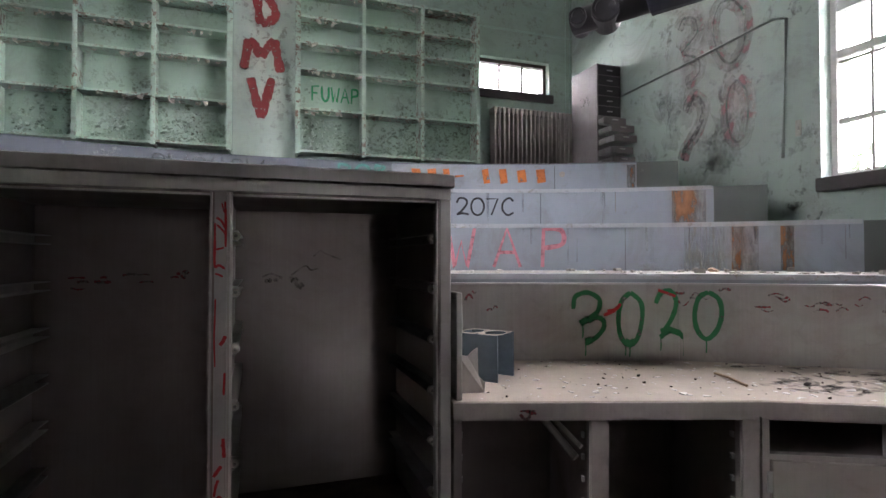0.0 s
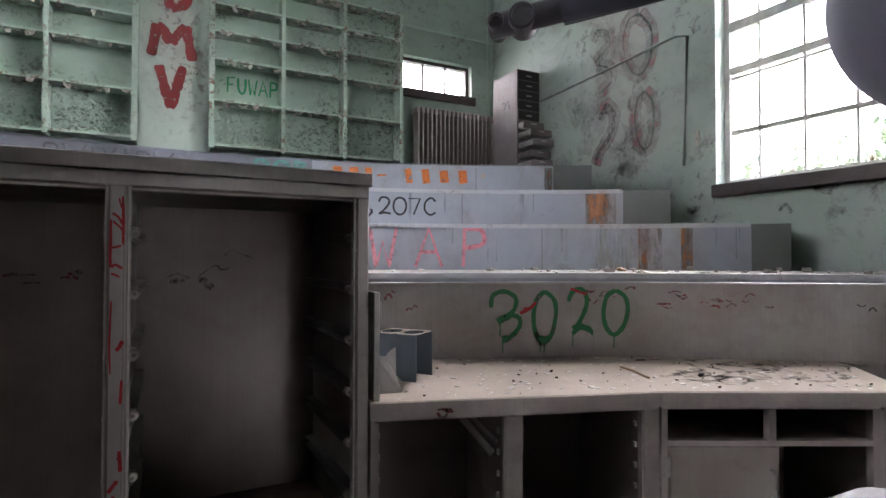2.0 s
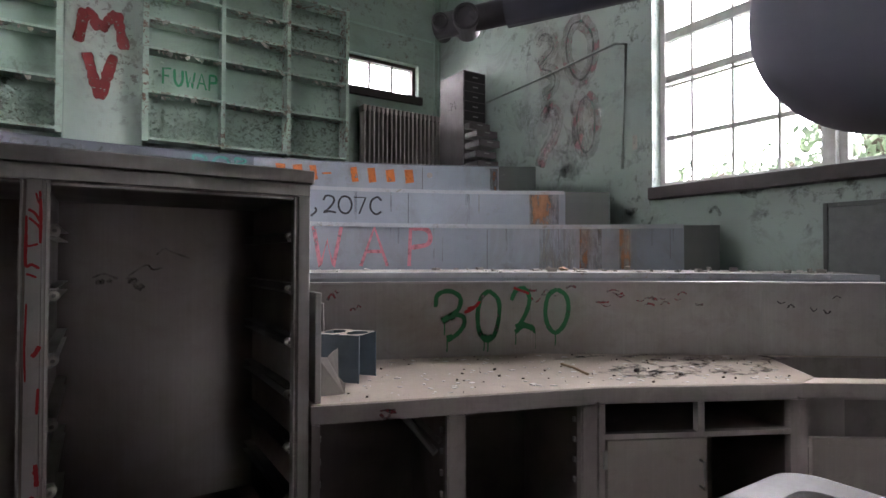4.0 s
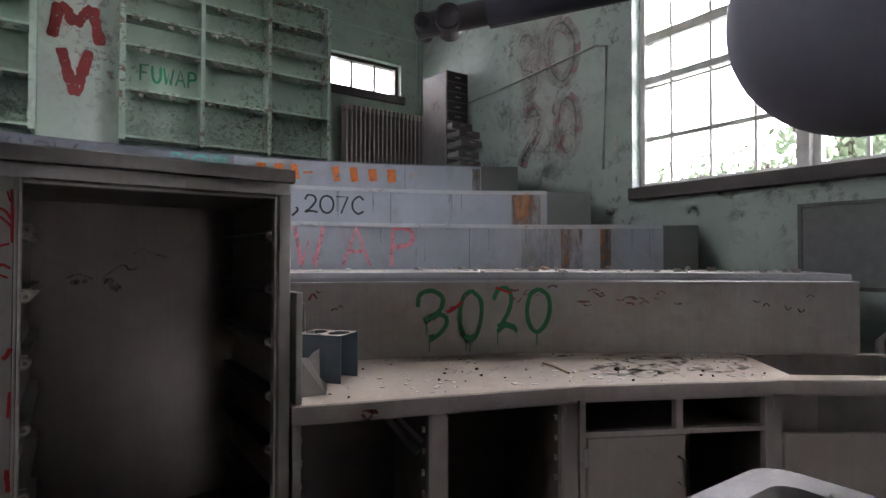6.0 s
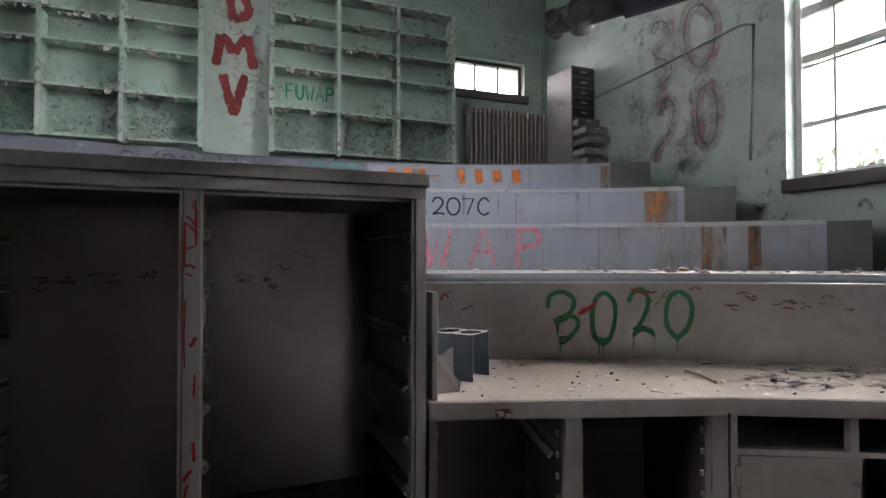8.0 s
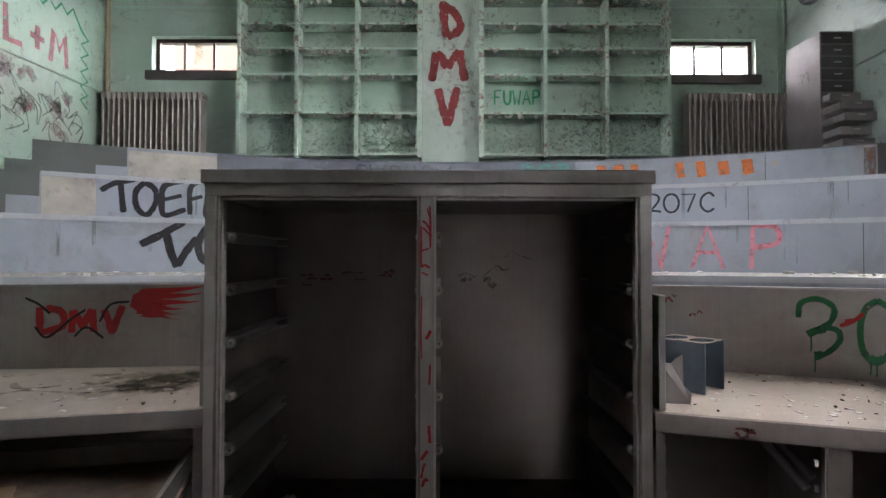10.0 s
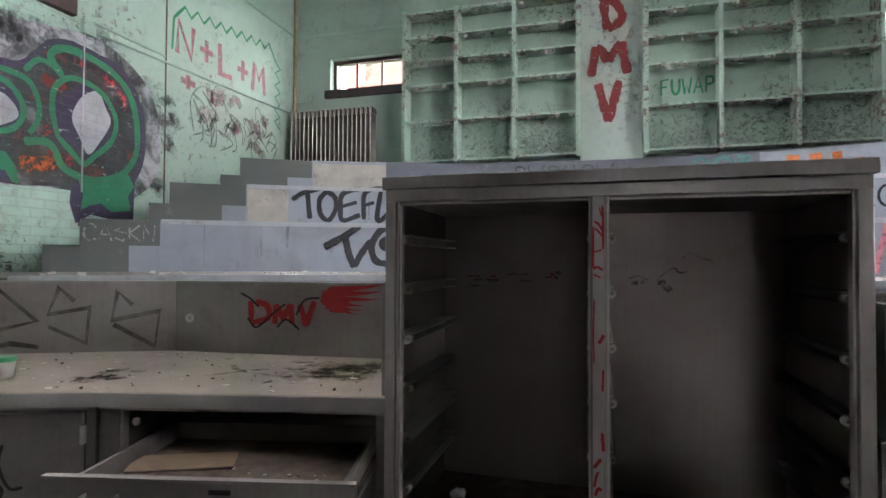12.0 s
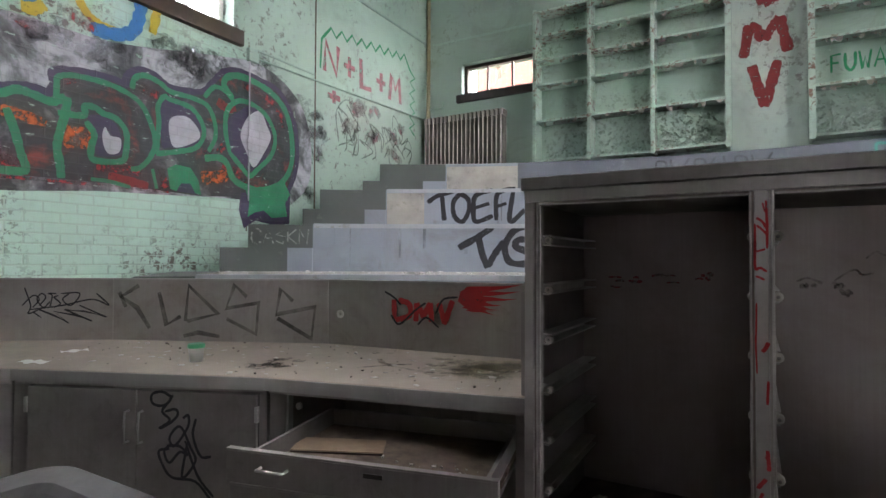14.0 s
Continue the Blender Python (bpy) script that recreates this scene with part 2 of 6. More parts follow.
def courses(t, b, color):
    """Lets the brick courses beneath show through thin paint."""
    g = t.nodes.new("ShaderNodeNewGeometry")
    sp, cb = t.nodes.new("ShaderNodeSeparateXYZ"), t.nodes.new("ShaderNodeCombineXYZ")
    t.links.new(g.outputs["Position"], sp.inputs[0])
    t.links.new(sp.outputs[1], cb.inputs[0])
    t.links.new(sp.outputs[2], cb.inputs[1])
    mp = node(t, "ShaderNodeMapping", Location=(-1.4675, -1.1225, 0))
    t.links.new(cb.outputs[0], mp.inputs[0])
    br = node(t, "ShaderNodeTexBrick", Scale=1.0)
    br.inputs["Mortar Size"].default_value = 0.006
    br.inputs["Mortar Smooth"].default_value = 0.4
    br.inputs["Brick Width"].default_value = 0.225
    br.inputs["Row Height"].default_value = 0.075
    t.links.new(mp.outputs[0], br.inputs["Vector"])
    chips = grain(t, coords(t, (1, 0.5, 1.6)), 17.0, 6.0, 0.7, 0.63, 0.69)
    col = mix(t, mul(t, br.outputs["Fac"], 0.16), color, (0.10, 0.11, 0.10))
    col = mix(t, chips, col, (0.42, 0.58, 0.50))
    t.links.new(col, b.inputs["Base Color"])
    inv = t.nodes.new("ShaderNodeMath")
    inv.operation = "SUBTRACT"
    inv.inputs[0].default_value = 1.0
    t.links.new(br.outputs["Fac"], inv.inputs[1])
    bump(t, b, inv.outputs[0], 0.4, 0.006)


def over_brick(name, base):
    m, t, b = shader(name, base, 0.65)
    f = grain(t, coords(t), 7.0, 6.0, 0.65, 0.3, 0.7)
    courses(t, b, mix(t, f, base, tuple(c * 0.7 for c in base)))
    return m


M_PURPLE = over_brick("purple black spray", (0.055, 0.035, 0.085))
M_MURALGREEN = over_brick("mural green spray", (0.025, 0.25, 0.12))
M_LILAC = over_brick("lilac white spray", (0.56, 0.54, 0.60))


def clouds(name, stops, scale, alpha=False):
    m, t, b = shader(name, (0.5, 0.5, 0.5), 0.7)
    v = coords(t)
    n = node(t, "ShaderNodeTexNoise", Scale=scale, Detail=5.0, Roughness=0.62, Distortion=0.5)
    t.links.new(v, n.inputs["Vector"])
    r = t.nodes.new("ShaderNodeValToRGB")
    el = r.color_ramp.elements
    while len(el) < len(stops):
        el.new(0.5)
    for e, (p, c) in zip(el, stops):
        e.position, e.color = p, (*c, 1)
    t.links.new(n.outputs["Fac"], r.inputs[0])
    courses(t, b, r.outputs[0])
    if alpha:
        t.links.new(grain(t, v, 5.0, 6.0, 0.7, 0.28, 0.42), b.inputs["Alpha"])
    return m


M_CLOUD = clouds("sprayed black and white clouds", [(0.40, (0.035, 0.035, 0.04)), (0.50, (0.16, 0.165, 0.175)), (0.58, (0.42, 0.42, 0.46)), (0.72, (0.58, 0.58, 0.62))], 2.6, True)
M_MURALFILL = clouds("mural letter filling", [(0.30, (0.24, 0.05, 0.04)), (0.37, (0.09, 0.035, 0.035)), (0.44, (0.03, 0.03, 0.035)), (0.56, (0.05, 0.05, 0.055)), (0.70, (0.20, 0.19, 0.21))], 3.2)
M_GLASS, tg, bg = shader("window glass", (1, 1, 1), 0.02)
bg.inputs["Transmission Weight"].default_value = 1.0
bg.inputs["IOR"].default_value = 1.05


def glow(name, strength, color=(0.97, 0.985, 1.0)):
    m, t, b = shader(name, (1, 1, 1), 1.0)
    b.inputs["Emission Color"].default_value = (*color, 1)
    b.inputs["Emission Strength"].default_value = strength
    return m


M_SKYSOUTH = glow("bright sky south", 0.22)
M_SKYEAST, M_SKYWEST, M_SKYNORTH = glow("bright sky east", 17.0), glow("bright sky west", 6.0), glow("bright sky north", 14.0)

M_SOOTHAZE = ragged("thin grey soot film", (0.14, 0.145, 0.135), 4.5, (0.38, 1.5))
# colour of the unseen south wall, chosen dark to dim bounce and reflections
M_SOUTH = plain("dark brown of the unseen closing wall", (0.10, 0.085, 0.075), 0.6, 0, 0.4, 3.0)
M_WHITEPAPER = plain("white torn paper", (0.80, 0.79, 0.77), 0.9, 0, 0.1)
M_GRIMESHADE = ragged("olive brown grime with shade", (0.14, 0.115, 0.06), 9.0, (0.36, 1.25))
M_CRUMB = plain("brown crumbs", (0.10, 0.08, 0.07), 0.9)
M_LAMPGREY = plain("grimy lamp joint", (0.075, 0.07, 0.075), 0.4, 0.4)
M_PUFF = ragged("black spray mist", (0.05, 0.05, 0.055), 7.0, (0.40, 0.85))
M_PALEMIST = ragged("white spray mist", (0.55, 0.55, 0.58), 7.0, (0.42, 0.85))
M_PINKWALL = ragged("pink wall spray", (0.56, 0.22, 0.24), 12.0, (0.22, 0.62))

# ======================= mesh helpers =======================


def box(bm, x0, x1, y0, y1, z0, z1, bevel=0.0, turn=None):
    r = bmesh.ops.create_cube(bm, size=1.0, matrix=Matrix.LocRotScale(((x0 + x1) / 2, (y0 + y1) / 2, (z0 + z1) / 2), None, (x1 - x0, y1 - y0, z1 - z0)))
    vs = r["verts"]
    if bevel:
        es = list({e for v in vs for e in v.link_edges})
        out = bmesh.ops.bevel(bm, geom=es, offset=bevel, segments=2, affect="EDGES", profile=0.5)
        vs = list({v for v in out["verts"]} | {v for v in vs if v.is_valid})
    if turn:
        bmesh.ops.transform(bm, matrix=turn, verts=vs)
    return bm


def boxes(*bs, bevel=0.0):
    bm = bmesh.new()
    for b in bs:
        box(bm, *b, bevel=bevel)
    return bm


def prism(poly, z0, z1, bevel=0.0):
    bm = bmesh.new()
    lo = [bm.verts.new((x, y, z0)) for x, y in poly]
    hi = [bm.verts.new((x, y, z1)) for x, y in poly]
    n = len(poly)
    bm.faces.new(lo[::-1])
    bm.faces.new(hi)
    for i in range(n):
        bm.faces.new((lo[i], lo[(i + 1) % n], hi[(i + 1) % n], hi[i]))
    bmesh.ops.recalc_face_normals(bm, faces=bm.faces)
    if bevel:
        bmesh.ops.bevel(bm, geom=list(bm.edges), offset=bevel, segments=1, affect="EDGES")
    return bm


def sector(r0, r1, a0, a1, z0, z1, step=1.5):
    """A ring segment about the tiers' centre; angles in degrees from +y towards +x."""
    n = max(2, int(abs(a1 - a0) / step))
    an = [radians(a0 + (a1 - a0) * i / n) for i in range(n + 1)]
    out = [(CX + r1 * math.sin(a), CY + r1 * math.cos(a)) for a in an]
    inn = [(CX + r0 * math.sin(a), CY + r0 * math.cos(a)) for a in an]
    bm = bmesh.new()
    q = [[bm.verts.new((x, y, z)) for x, y in ring] for ring, z in ((inn, z0), (out, z0), (inn, z1), (out, z1))]
    for i in range(n):
        for a, b in ((0, 1), (1, 3), (3, 2), (2, 0)):
            bm.faces.new((q[a][i], q[b][i], q[b][i + 1], q[a][i + 1]))
    bm.faces.new((q[0][0], q[1][0], q[3][0], q[2][0]))
    bm.faces.new((q[0][n], q[1][n], q[3][n], q[2][n]))
    bmesh.ops.recalc_face_normals(bm, faces=bm.faces)
    return bm


def tube(pts, r, n=8, bm=None):
    bm = bm or bmesh.new()
    rings = []
    for i, p in enumerate(pts):
        p = Vector(p)
        d = (Vector(pts[min(i + 1, len(pts) - 1)]) - Vector(pts[max(i - 1, 0)])).normalized()
        q = d.to_track_quat("Z", "Y")
        rings.append([bm.verts.new(p + q @ Vector((r * math.cos(2 * math.pi * k / n), r * math.sin(2 * math.pi * k / n), 0))) for k in range(n)])
    for a, b in zip(rings, rings[1:]):
        for k in range(n):
            bm.faces.new((a[k], a[(k + 1) % n], b[(k + 1) % n], b[k]))
    bm.faces.new(rings[0][::-1])
    bm.faces.new(rings[-1])
    return bm


def lathe(profile, n=24, m=None):
    bm = bmesh.new()
    rings = [[bm.verts.new((r * math.cos(2 * math.pi * k / n), r * math.sin(2 * math.pi * k / n), z)) for k in range(n)] for r, z in profile]
    for a, b in zip(rings, rings[1:]):
        for k in range(n):
            bm.faces.new((a[k], a[(k + 1) % n], b[(k + 1) % n], b[k]))
    bmesh.ops.remove_doubles(bm, verts=bm.verts, dist=1e-5)
    if m:
        bmesh.ops.transform(bm, matrix=m, verts=bm.verts)
    return bm


def finish(name, bm, material, smooth=False):
    me = bpy.data.meshes.new(name)
    if smooth:
        for f in bm.faces:
            f.smooth = True
    bm.to_mesh(me)
    bm.free()
    me.materials.append(material)
    return new(name, me)


def part(name, bm, material, parent, label="", smooth=False):
    ob = finish(name, bm, material, smooth)
    ob.parent = parent
    if label:
        ob["label"] = label
    return ob


def thing(name, label, category, group="", m=None):
    ob = new(name)
    ob.empty_display_size = 0.1
    if m:
        ob.matrix_world = m
    return tagged(ob, label, category, group)


def structure(name, bm, material, label):
    return tagged(finish(name, bm, material), label, kind="structure")


def wall(name, axis, at, thick, u0, u1, z0, z1, holes, material, label):
    """A wall across x or y with holes (u0, u1, z0, z1), in strips round the openings."""
    us = sorted({u0, u1, *[h[0] for h in holes], *[h[1] for h in holes]})
    bm = bmesh.new()
    a, b = sorted((at, at + thick))
    for p, q in zip(us, us[1:]):
        zs = [z0]
        for h in sorted(holes, key=lambda h: h[2]):
            if h[0] <= p and q <= h[1]:
                zs += [h[2], h[3]]
        zs.append(z1)
        for c, d in zip(zs[::2], zs[1::2]):
            if axis == "x":
                box(bm, a, b, p, q, c, d)
            else:
                box(bm, p, q, a, b, c, d)
    return structure(name, bm, material, label)


# ======================= room =======================
structure("floor", boxes((XL - 0.35, XR + 0.35, YF - 0.35, YB + 0.35, -0.2, 0)), M_FLOOR, "worn grey terrazzo floor with grit")
structure("ceiling", boxes((XL - 0.35, XR + 0.35, YF - 0.35, YB + 0.35, ZC, ZC + 0.2)), M_CEIL, "pale plaster ceiling, high over the hall")
WR = (0.9, 3.42, 1.98, 5.1)        # east window opening along y, z
WL = (0.6, 3.62, 3.55, 5.3)        # west window opening
HOLE_E, HOLE_W = (3.02, 4.15, 3.74, 4.22), (-3.77, -2.62, 3.78, 4.24)
wall_back = wall("wall_north", "y", YB, 0.35, XL - 0.35, XR + 0.35, 0, ZC, [HOLE_E, HOLE_W], M_GREEN, "green painted plaster wall, paint flaking off")
wall_left = wall("wall_west", "x", XL, -0.35, YF, YB, 0, ZC, [WL], M_MINT, "mint green painted wall with sprayed lettering")
wall_right = wall("wall_east", "x", XR, 0.35, YF, YB, 0, ZC, [WR], M_GREENDARK, "stained pale green plaster wall")
# added behind the view; its dark colour keeps the steel's reflections low
wall_front = wall("wall_south", "y", YF, -0.35, XL - 0.35, XR + 0.35, 0, ZC, [(1.0, 1.65, 0.0, 2.3)], M_SOUTH, "unseen closing wall, dark to dim light and reflections")

# ======================= drawing on surfaces =======================


def on_plane(p, q):
    """Maps (metres along p to q, height, metres proud) onto an upright plane; proud is towards the middle of the room."""
    p, q = Vector(p), Vector(q)
    e = (q - p).normalized()
    n = Vector((e.y, -e.x))
    if n.dot(Vector((0.0, 0.2)) - p) < 0:
        n = -n
    return lambda u, v, o: Vector((p.x + e.x * u + n.x * o, p.y + e.y * u + n.y * o, v))


def on_tier(r):
    """Maps (metres of arc, height, metres proud) onto the front of a curved tier."""
    return lambda u, v, o: Vector((CX + (r - o) * math.sin(u / r), CY + (r - o) * math.cos(u / r), v))


def arc(r, deg):
    return r * radians(deg)


def smooth_line(pts, n=6, closed=False):
    if len(pts) < 3 or n < 2:
        return [Vector(p) for p in pts]
    v = [Vector(p) for p in pts]
    if closed:
        ext = [v[-1]] + v + [v[0], v[1]]
    else:
        ext = [v[0] * 2 - v[1]] + v + [v[-1] * 2 - v[-2]]
    out = []
    for i in range(1, len(ext) - 2):
        a, b, c, d = ext[i - 1:i + 3]
        for k in range(n):
            s = k / n
            out.append(0.5 * ((2 * b) + (c - a) * s + (2 * a - 5 * b + 4 * c - d) * s * s + (3 * b - a - 3 * c + d) * s ** 3))
    if not closed:
        out.append(v[-1])
    return out


def stroke(bm, fn, pts, w, off, curved=True, jit=0.12, rng=random):
    line = smooth_line(pts, 6 if curved else 1)
    if len(line) < 2:
        return
    rows = []
    for i, p in enumerate(line):
        d = line[min(i + 1, len(line) - 1)] - line[max(i - 1, 0)]
        if d.length < 1e-6:
            continue
        nrm = Vector((-d.y, d.x)).normalized() * w / 2 * (1 + rng.uniform(-jit, jit))
        if i in (0, len(line) - 1):
            nrm *= 0.75
        rows.append([bm.verts.new(fn(*(p + nrm * s), off)) for s in (1, -1)])
    for a, b in zip(rows, rows[1:]):
        bm.faces.new((a[0], a[1], b[1], b[0]))


def fill(bm, fn, pts, off, closed_smooth=True):
    line = smooth_line(pts, 6, True) if closed_smooth else [Vector(p) for p in pts]
    c = sum(line, Vector((0, 0))) / len(line)
    mid = bm.verts.new(fn(c.x, c.y, off))
    vs = [bm.verts.new(fn(p.x, p.y, off)) for p in line]
    for i in range(len(vs)):
        bm.faces.new((mid, vs[i], vs[(i + 1) % len(vs)]))


RING = [(0.5 + 0.5 * math.sin(a), 0.5 + 0.5 * math.cos(a)) for a in [2 * math.pi * i / 10 for i in range(11)]]
# letters as strokes in a unit box; True: bent, False: straight
LETTERS = {
    "0": [(True, RING)], "O": [(True, RING)],
    "2": [(True, [(0.05, 0.72), (0.25, 0.98), (0.7, 0.95), (0.85, 0.7), (0.5, 0.3), (0.05, 0.03)]), (True, [(0.05, 0.03), (0.5, 0.1), (1.0, 0.04)])],
    "3": [(True, [(0.02, 0.85), (0.3, 1.0), (0.75, 0.92), (0.75, 0.68), (0.4, 0.52), (0.25, 0.45)]), (True, [(0.3, 0.5), (0.85, 0.45), (0.9, 0.18), (0.5, 0.0), (0.25, 0.02)])],
    "7": [(False, [(0, 0.95), (0.9, 0.95), (0.4, 0.0)])],
    "A": [(False, [(0, 0), (0.5, 1), (1, 0)]), (False, [(0.2, 0.38), (0.8, 0.38)])],
    "C": [(True, [(0.95, 0.8), (0.6, 1.0), (0.15, 0.75), (0.1, 0.3), (0.5, 0.0), (0.95, 0.15)])],
    "D": [(False, [(0.1, 0), (0.1, 1)]), (True, [(0.1, 1), (0.75, 0.75), (0.85, 0.4), (0.1, 0.0)])],
    "E": [(False, [(0.9, 1), (0.1, 1), (0.1, 0), (0.95, 0)]), (False, [(0.1, 0.5), (0.75, 0.5)])],
    "F": [(False, [(0.95, 1), (0.1, 0.95), (0.1, 0)]), (False, [(0.1, 0.52), (0.75, 0.52)])],
    "G": [(True, [(0.9, 0.85), (0.5, 1.0), (0.1, 0.6), (0.25, 0.1), (0.7, 0.05), (0.9, 0.4)]), (False, [(0.55, 0.45), (1.0, 0.45)])],
    "I": [(False, [(0.0, 0.55), (1.0, 1.0)]), (False, [(0.6, 0.85), (0.85, 0.0)])],
    "K": [(False, [(0.1, 1), (0.1, 0)]), (False, [(0.9, 1), (0.1, 0.5), (0.95, 0)])],
    "L": [(False, [(0.1, 1), (0.15, 0), (0.95, 0.05)])],
    "M": [(False, [(0, 0), (0.15, 1), (0.5, 0.45), (0.85, 1), (1, 0)])],
    "N": [(False, [(0.05, 0), (0.1, 1), (0.85, 0), (0.95, 1)])],
    "P": [(False, [(0.1, 0), (0.15, 1)]), (True, [(0.15, 1), (0.8, 0.95), (0.85, 0.6), (0.15, 0.48)])],
    "R": [(False, [(0.1, 0), (0.1, 1)]), (True, [(0.1, 1), (0.8, 0.9), (0.7, 0.55), (0.1, 0.5)]), (False, [(0.4, 0.5), (0.95, 0)])],
    "B": [(False, [(0.1, 0), (0.1, 1)]), (True, [(0.1, 1), (0.75, 0.85), (0.1, 0.52)]), (True, [(0.1, 0.52), (0.9, 0.3), (0.1, 0.0)])],
    "S": [(False, [(0.9, 0.95), (0.1, 0.62), (0.95, 0.5), (0.75, 0.0), (0.1, 0.2)])],
    "T": [(False, [(0, 0.95), (1, 1)]), (False, [(0.5, 0.97), (0.45, 0)])],
    "U": [(True, [(0.05, 1), (0.1, 0.3), (0.5, 0.0), (0.88, 0.3), (0.92, 1)])],
    "V": [(False, [(0, 1), (0.48, 0), (1, 1)])],
    "W": [(False, [(0, 1), (0.25, 0), (0.5, 0.65), (0.72, 0), (1, 1)])],
    "+": [(False, [(0.1, 0.5), (0.9, 0.5)]), (False, [(0.5, 0.85), (0.5, 0.15)])],
    ",": [(True, [(0.6, 0.3), (0.7, 0.1), (0.3, -0.2)])],
}


def lettering(bm, fn, text, u0, u1, v0, v1, w, off=0.004, gap=0.28, down=False, rng=random):
    n = len(text)
    step = (u1 - u0) / (n - gap)
    for i, ch in enumerate(text):
        for bent, pts in LETTERS.get(ch, []):
            a, b = u0 + step * i, u0 + step * (i + 1 - gap)
            stroke(bm, fn, [(a + (b - a) * x, v0 + (v1 - v0) * y) for x, y in pts], w, off, bent, rng=rng)
    return bm


def writing(fn, text, u0, u1, v0, v1, w, material, parent, label, off=0.004, gap=0.28, drips=0):
    bm = lettering(bmesh.new(), fn, text, u0, u1, v0, v1, w, off, gap)
    for i in range(drips):
        u = u0 + (u1 - u0) * random.uniform(0.05, 0.95)
        stroke(bm, fn, [(u, v0 + 0.02), (u, v0 - random.uniform(0.02, 0.07))], w * 0.22, off, False)
    return part("lettering", bm, material, parent, label)


def smears(fn, u0, u1, v0, v1, n, w, l, material, parent, label, off=0.003, slope=0.3):
    for i in range(n):
        bm = bmesh.new()
        u, v, a = random.uniform(u0, u1), random.uniform(v0, v1), random.uniform(-slope, slope)
        d = random.uniform(0.4, 1) * l
        stroke(bm, fn, [(u, v), (u + d * 0.5, v + d * a), (u + d, v + d * a * 0.3)], w * random.uniform(0.5, 1.3), off + i * 1e-4, True, 0.5)
        part("smear", bm, material, parent, label)


def strokes(name, fn, lines, w, off, material, parent, label):
    for i, pts in enumerate(lines):
        bm = bmesh.new()
        stroke(bm, fn, pts, w, off + i * 1e-4, True)
        part(name, bm, material, parent, label)


# ======================= tiers =======================
tiers = thing("lecture_tiers", "curved concrete lecture tiers in worn blue grey paint", "tiers")
part("tier", sector(RL, 7.9, -44.1, 55.5, 0.0, ZT), M_TIER, tiers)
part("tier", sector(RA, 8.0, -37.1, 44.8, ZT - 0.01, ZT + RISE), M_TIER, tiers)
part("tier", sector(RB, 8.0, -31.7, 36.1, ZT - 0.01, ZT + 2 * RISE), M_TIER, tiers)
part("tier", sector(RC, 8.15, -26.9, -20.6, ZT - 0.01, ZTOP), M_TIER, tiers)
part("tier", sector(RC, 8.15, -20.6, 9.5, ZT - 0.01, ZTOP), M_TIERBLUE, tiers, "dark blue grey stretch of the top tier")
part("tier", sector(RC, 8.15, 9.5, 31.0, ZT - 0.01, ZTOP), M_TIER, tiers)
part("tier_end", sector(RA + 0.004, 6.6, 44.8, 47.6, 0.0, ZT + RISE - 0.004), M_TIERDARK, tiers, "dark painted end of a tier")
part("tier_end", sector(RB + 0.004, 7.2, 36.1, 40.0, ZT, ZT + 2 * RISE - 0.004), M_TIERDARK, tiers, "dark painted end of a tier")
part("tier_end", sector(RC + 0.004, 7.7, 31.0, 34.4, ZT, ZTOP - 0.004), M_TIERDARK, tiers, "dark painted end of a tier")
part("tier_end", sector(RL + 0.004, 5.6, -48.2, -44.1, 0.0, ZT - 0.004), M_TIERDARK, tiers, "dark painted end of a tier")
for (r, a_low, a_mid, a_hi, a_end, z) in ((RA, -44.3, -39.1, -42.2, -37.1, ZT), (RB, -38.7, -33.5, -37.3, -31.7, ZT + RISE), (RC, -34.2, -28.9, -32.7, -26.9, ZT + 2 * RISE)):
    part("step", sector(r - 0.02, r + 1.0, a_low, a_mid, z - 0.3, z + RISE / 2), M_TIERDARK, tiers, "dark painted stair step")
    part("step", sector(r - 0.02, r + 1.0, a_mid, a_end, z - 0.3, z + RISE / 2), M_TIER, tiers)
    part("step", sector(r + 0.004, r + 1.0, a_hi, a_end, z - 0.3, z + RISE - 0.004), M_TIERDARK, tiers, "dark painted stair step")
# dusty treads and worn nosings
for r0, r1, a0, a1, z in ((RL + 0.01, RA - 0.004, -44, 55.4, ZT), (RA + 0.01, RB - 0.004, -37, 44.7, ZT + RISE), (RB + 0.01, RC - 0.004, -31.6, 36, ZT + 2 * RISE)):
    part("tread", sector(r0, r1, a0, a1, z - 0.01, z + 0.004), M_TREAD, tiers, "dust and grit lying on the tread")
for r, a0, a1, z in ((RL, -44, 55.4, ZT), (RA, -37, 44.7, ZT + RISE), (RB, -31.6, 36, ZT + 2 * RISE)):
    part("nosing", sector(r - 0.012, r + 0.02, a0, a1, z - 0.026, z + 0.006), M_NOSE, tiers, "worn rounded nosing")
part("nosing", sector(RC - 0.004, RC + 0.02, -20.5, 31, ZTOP - 0.008, ZTOP + 0.002), M_TIERBLUE, tiers, "thin worn edge of the top tier")
# joints between the cast panels
for r, z, angs in ((RA, ZT, (28.0, 33.0)), (RB, ZT + RISE, (22.0,)), (RC, ZT + 2 * RISE, (24.0,))):
    for a in angs:
        part("joint", sector(r - 0.0015, r + 0.01, a - 0.02, a + 0.02, z + 0.004, z + RISE - 0.03, 0.05), M_SOOT, tiers)
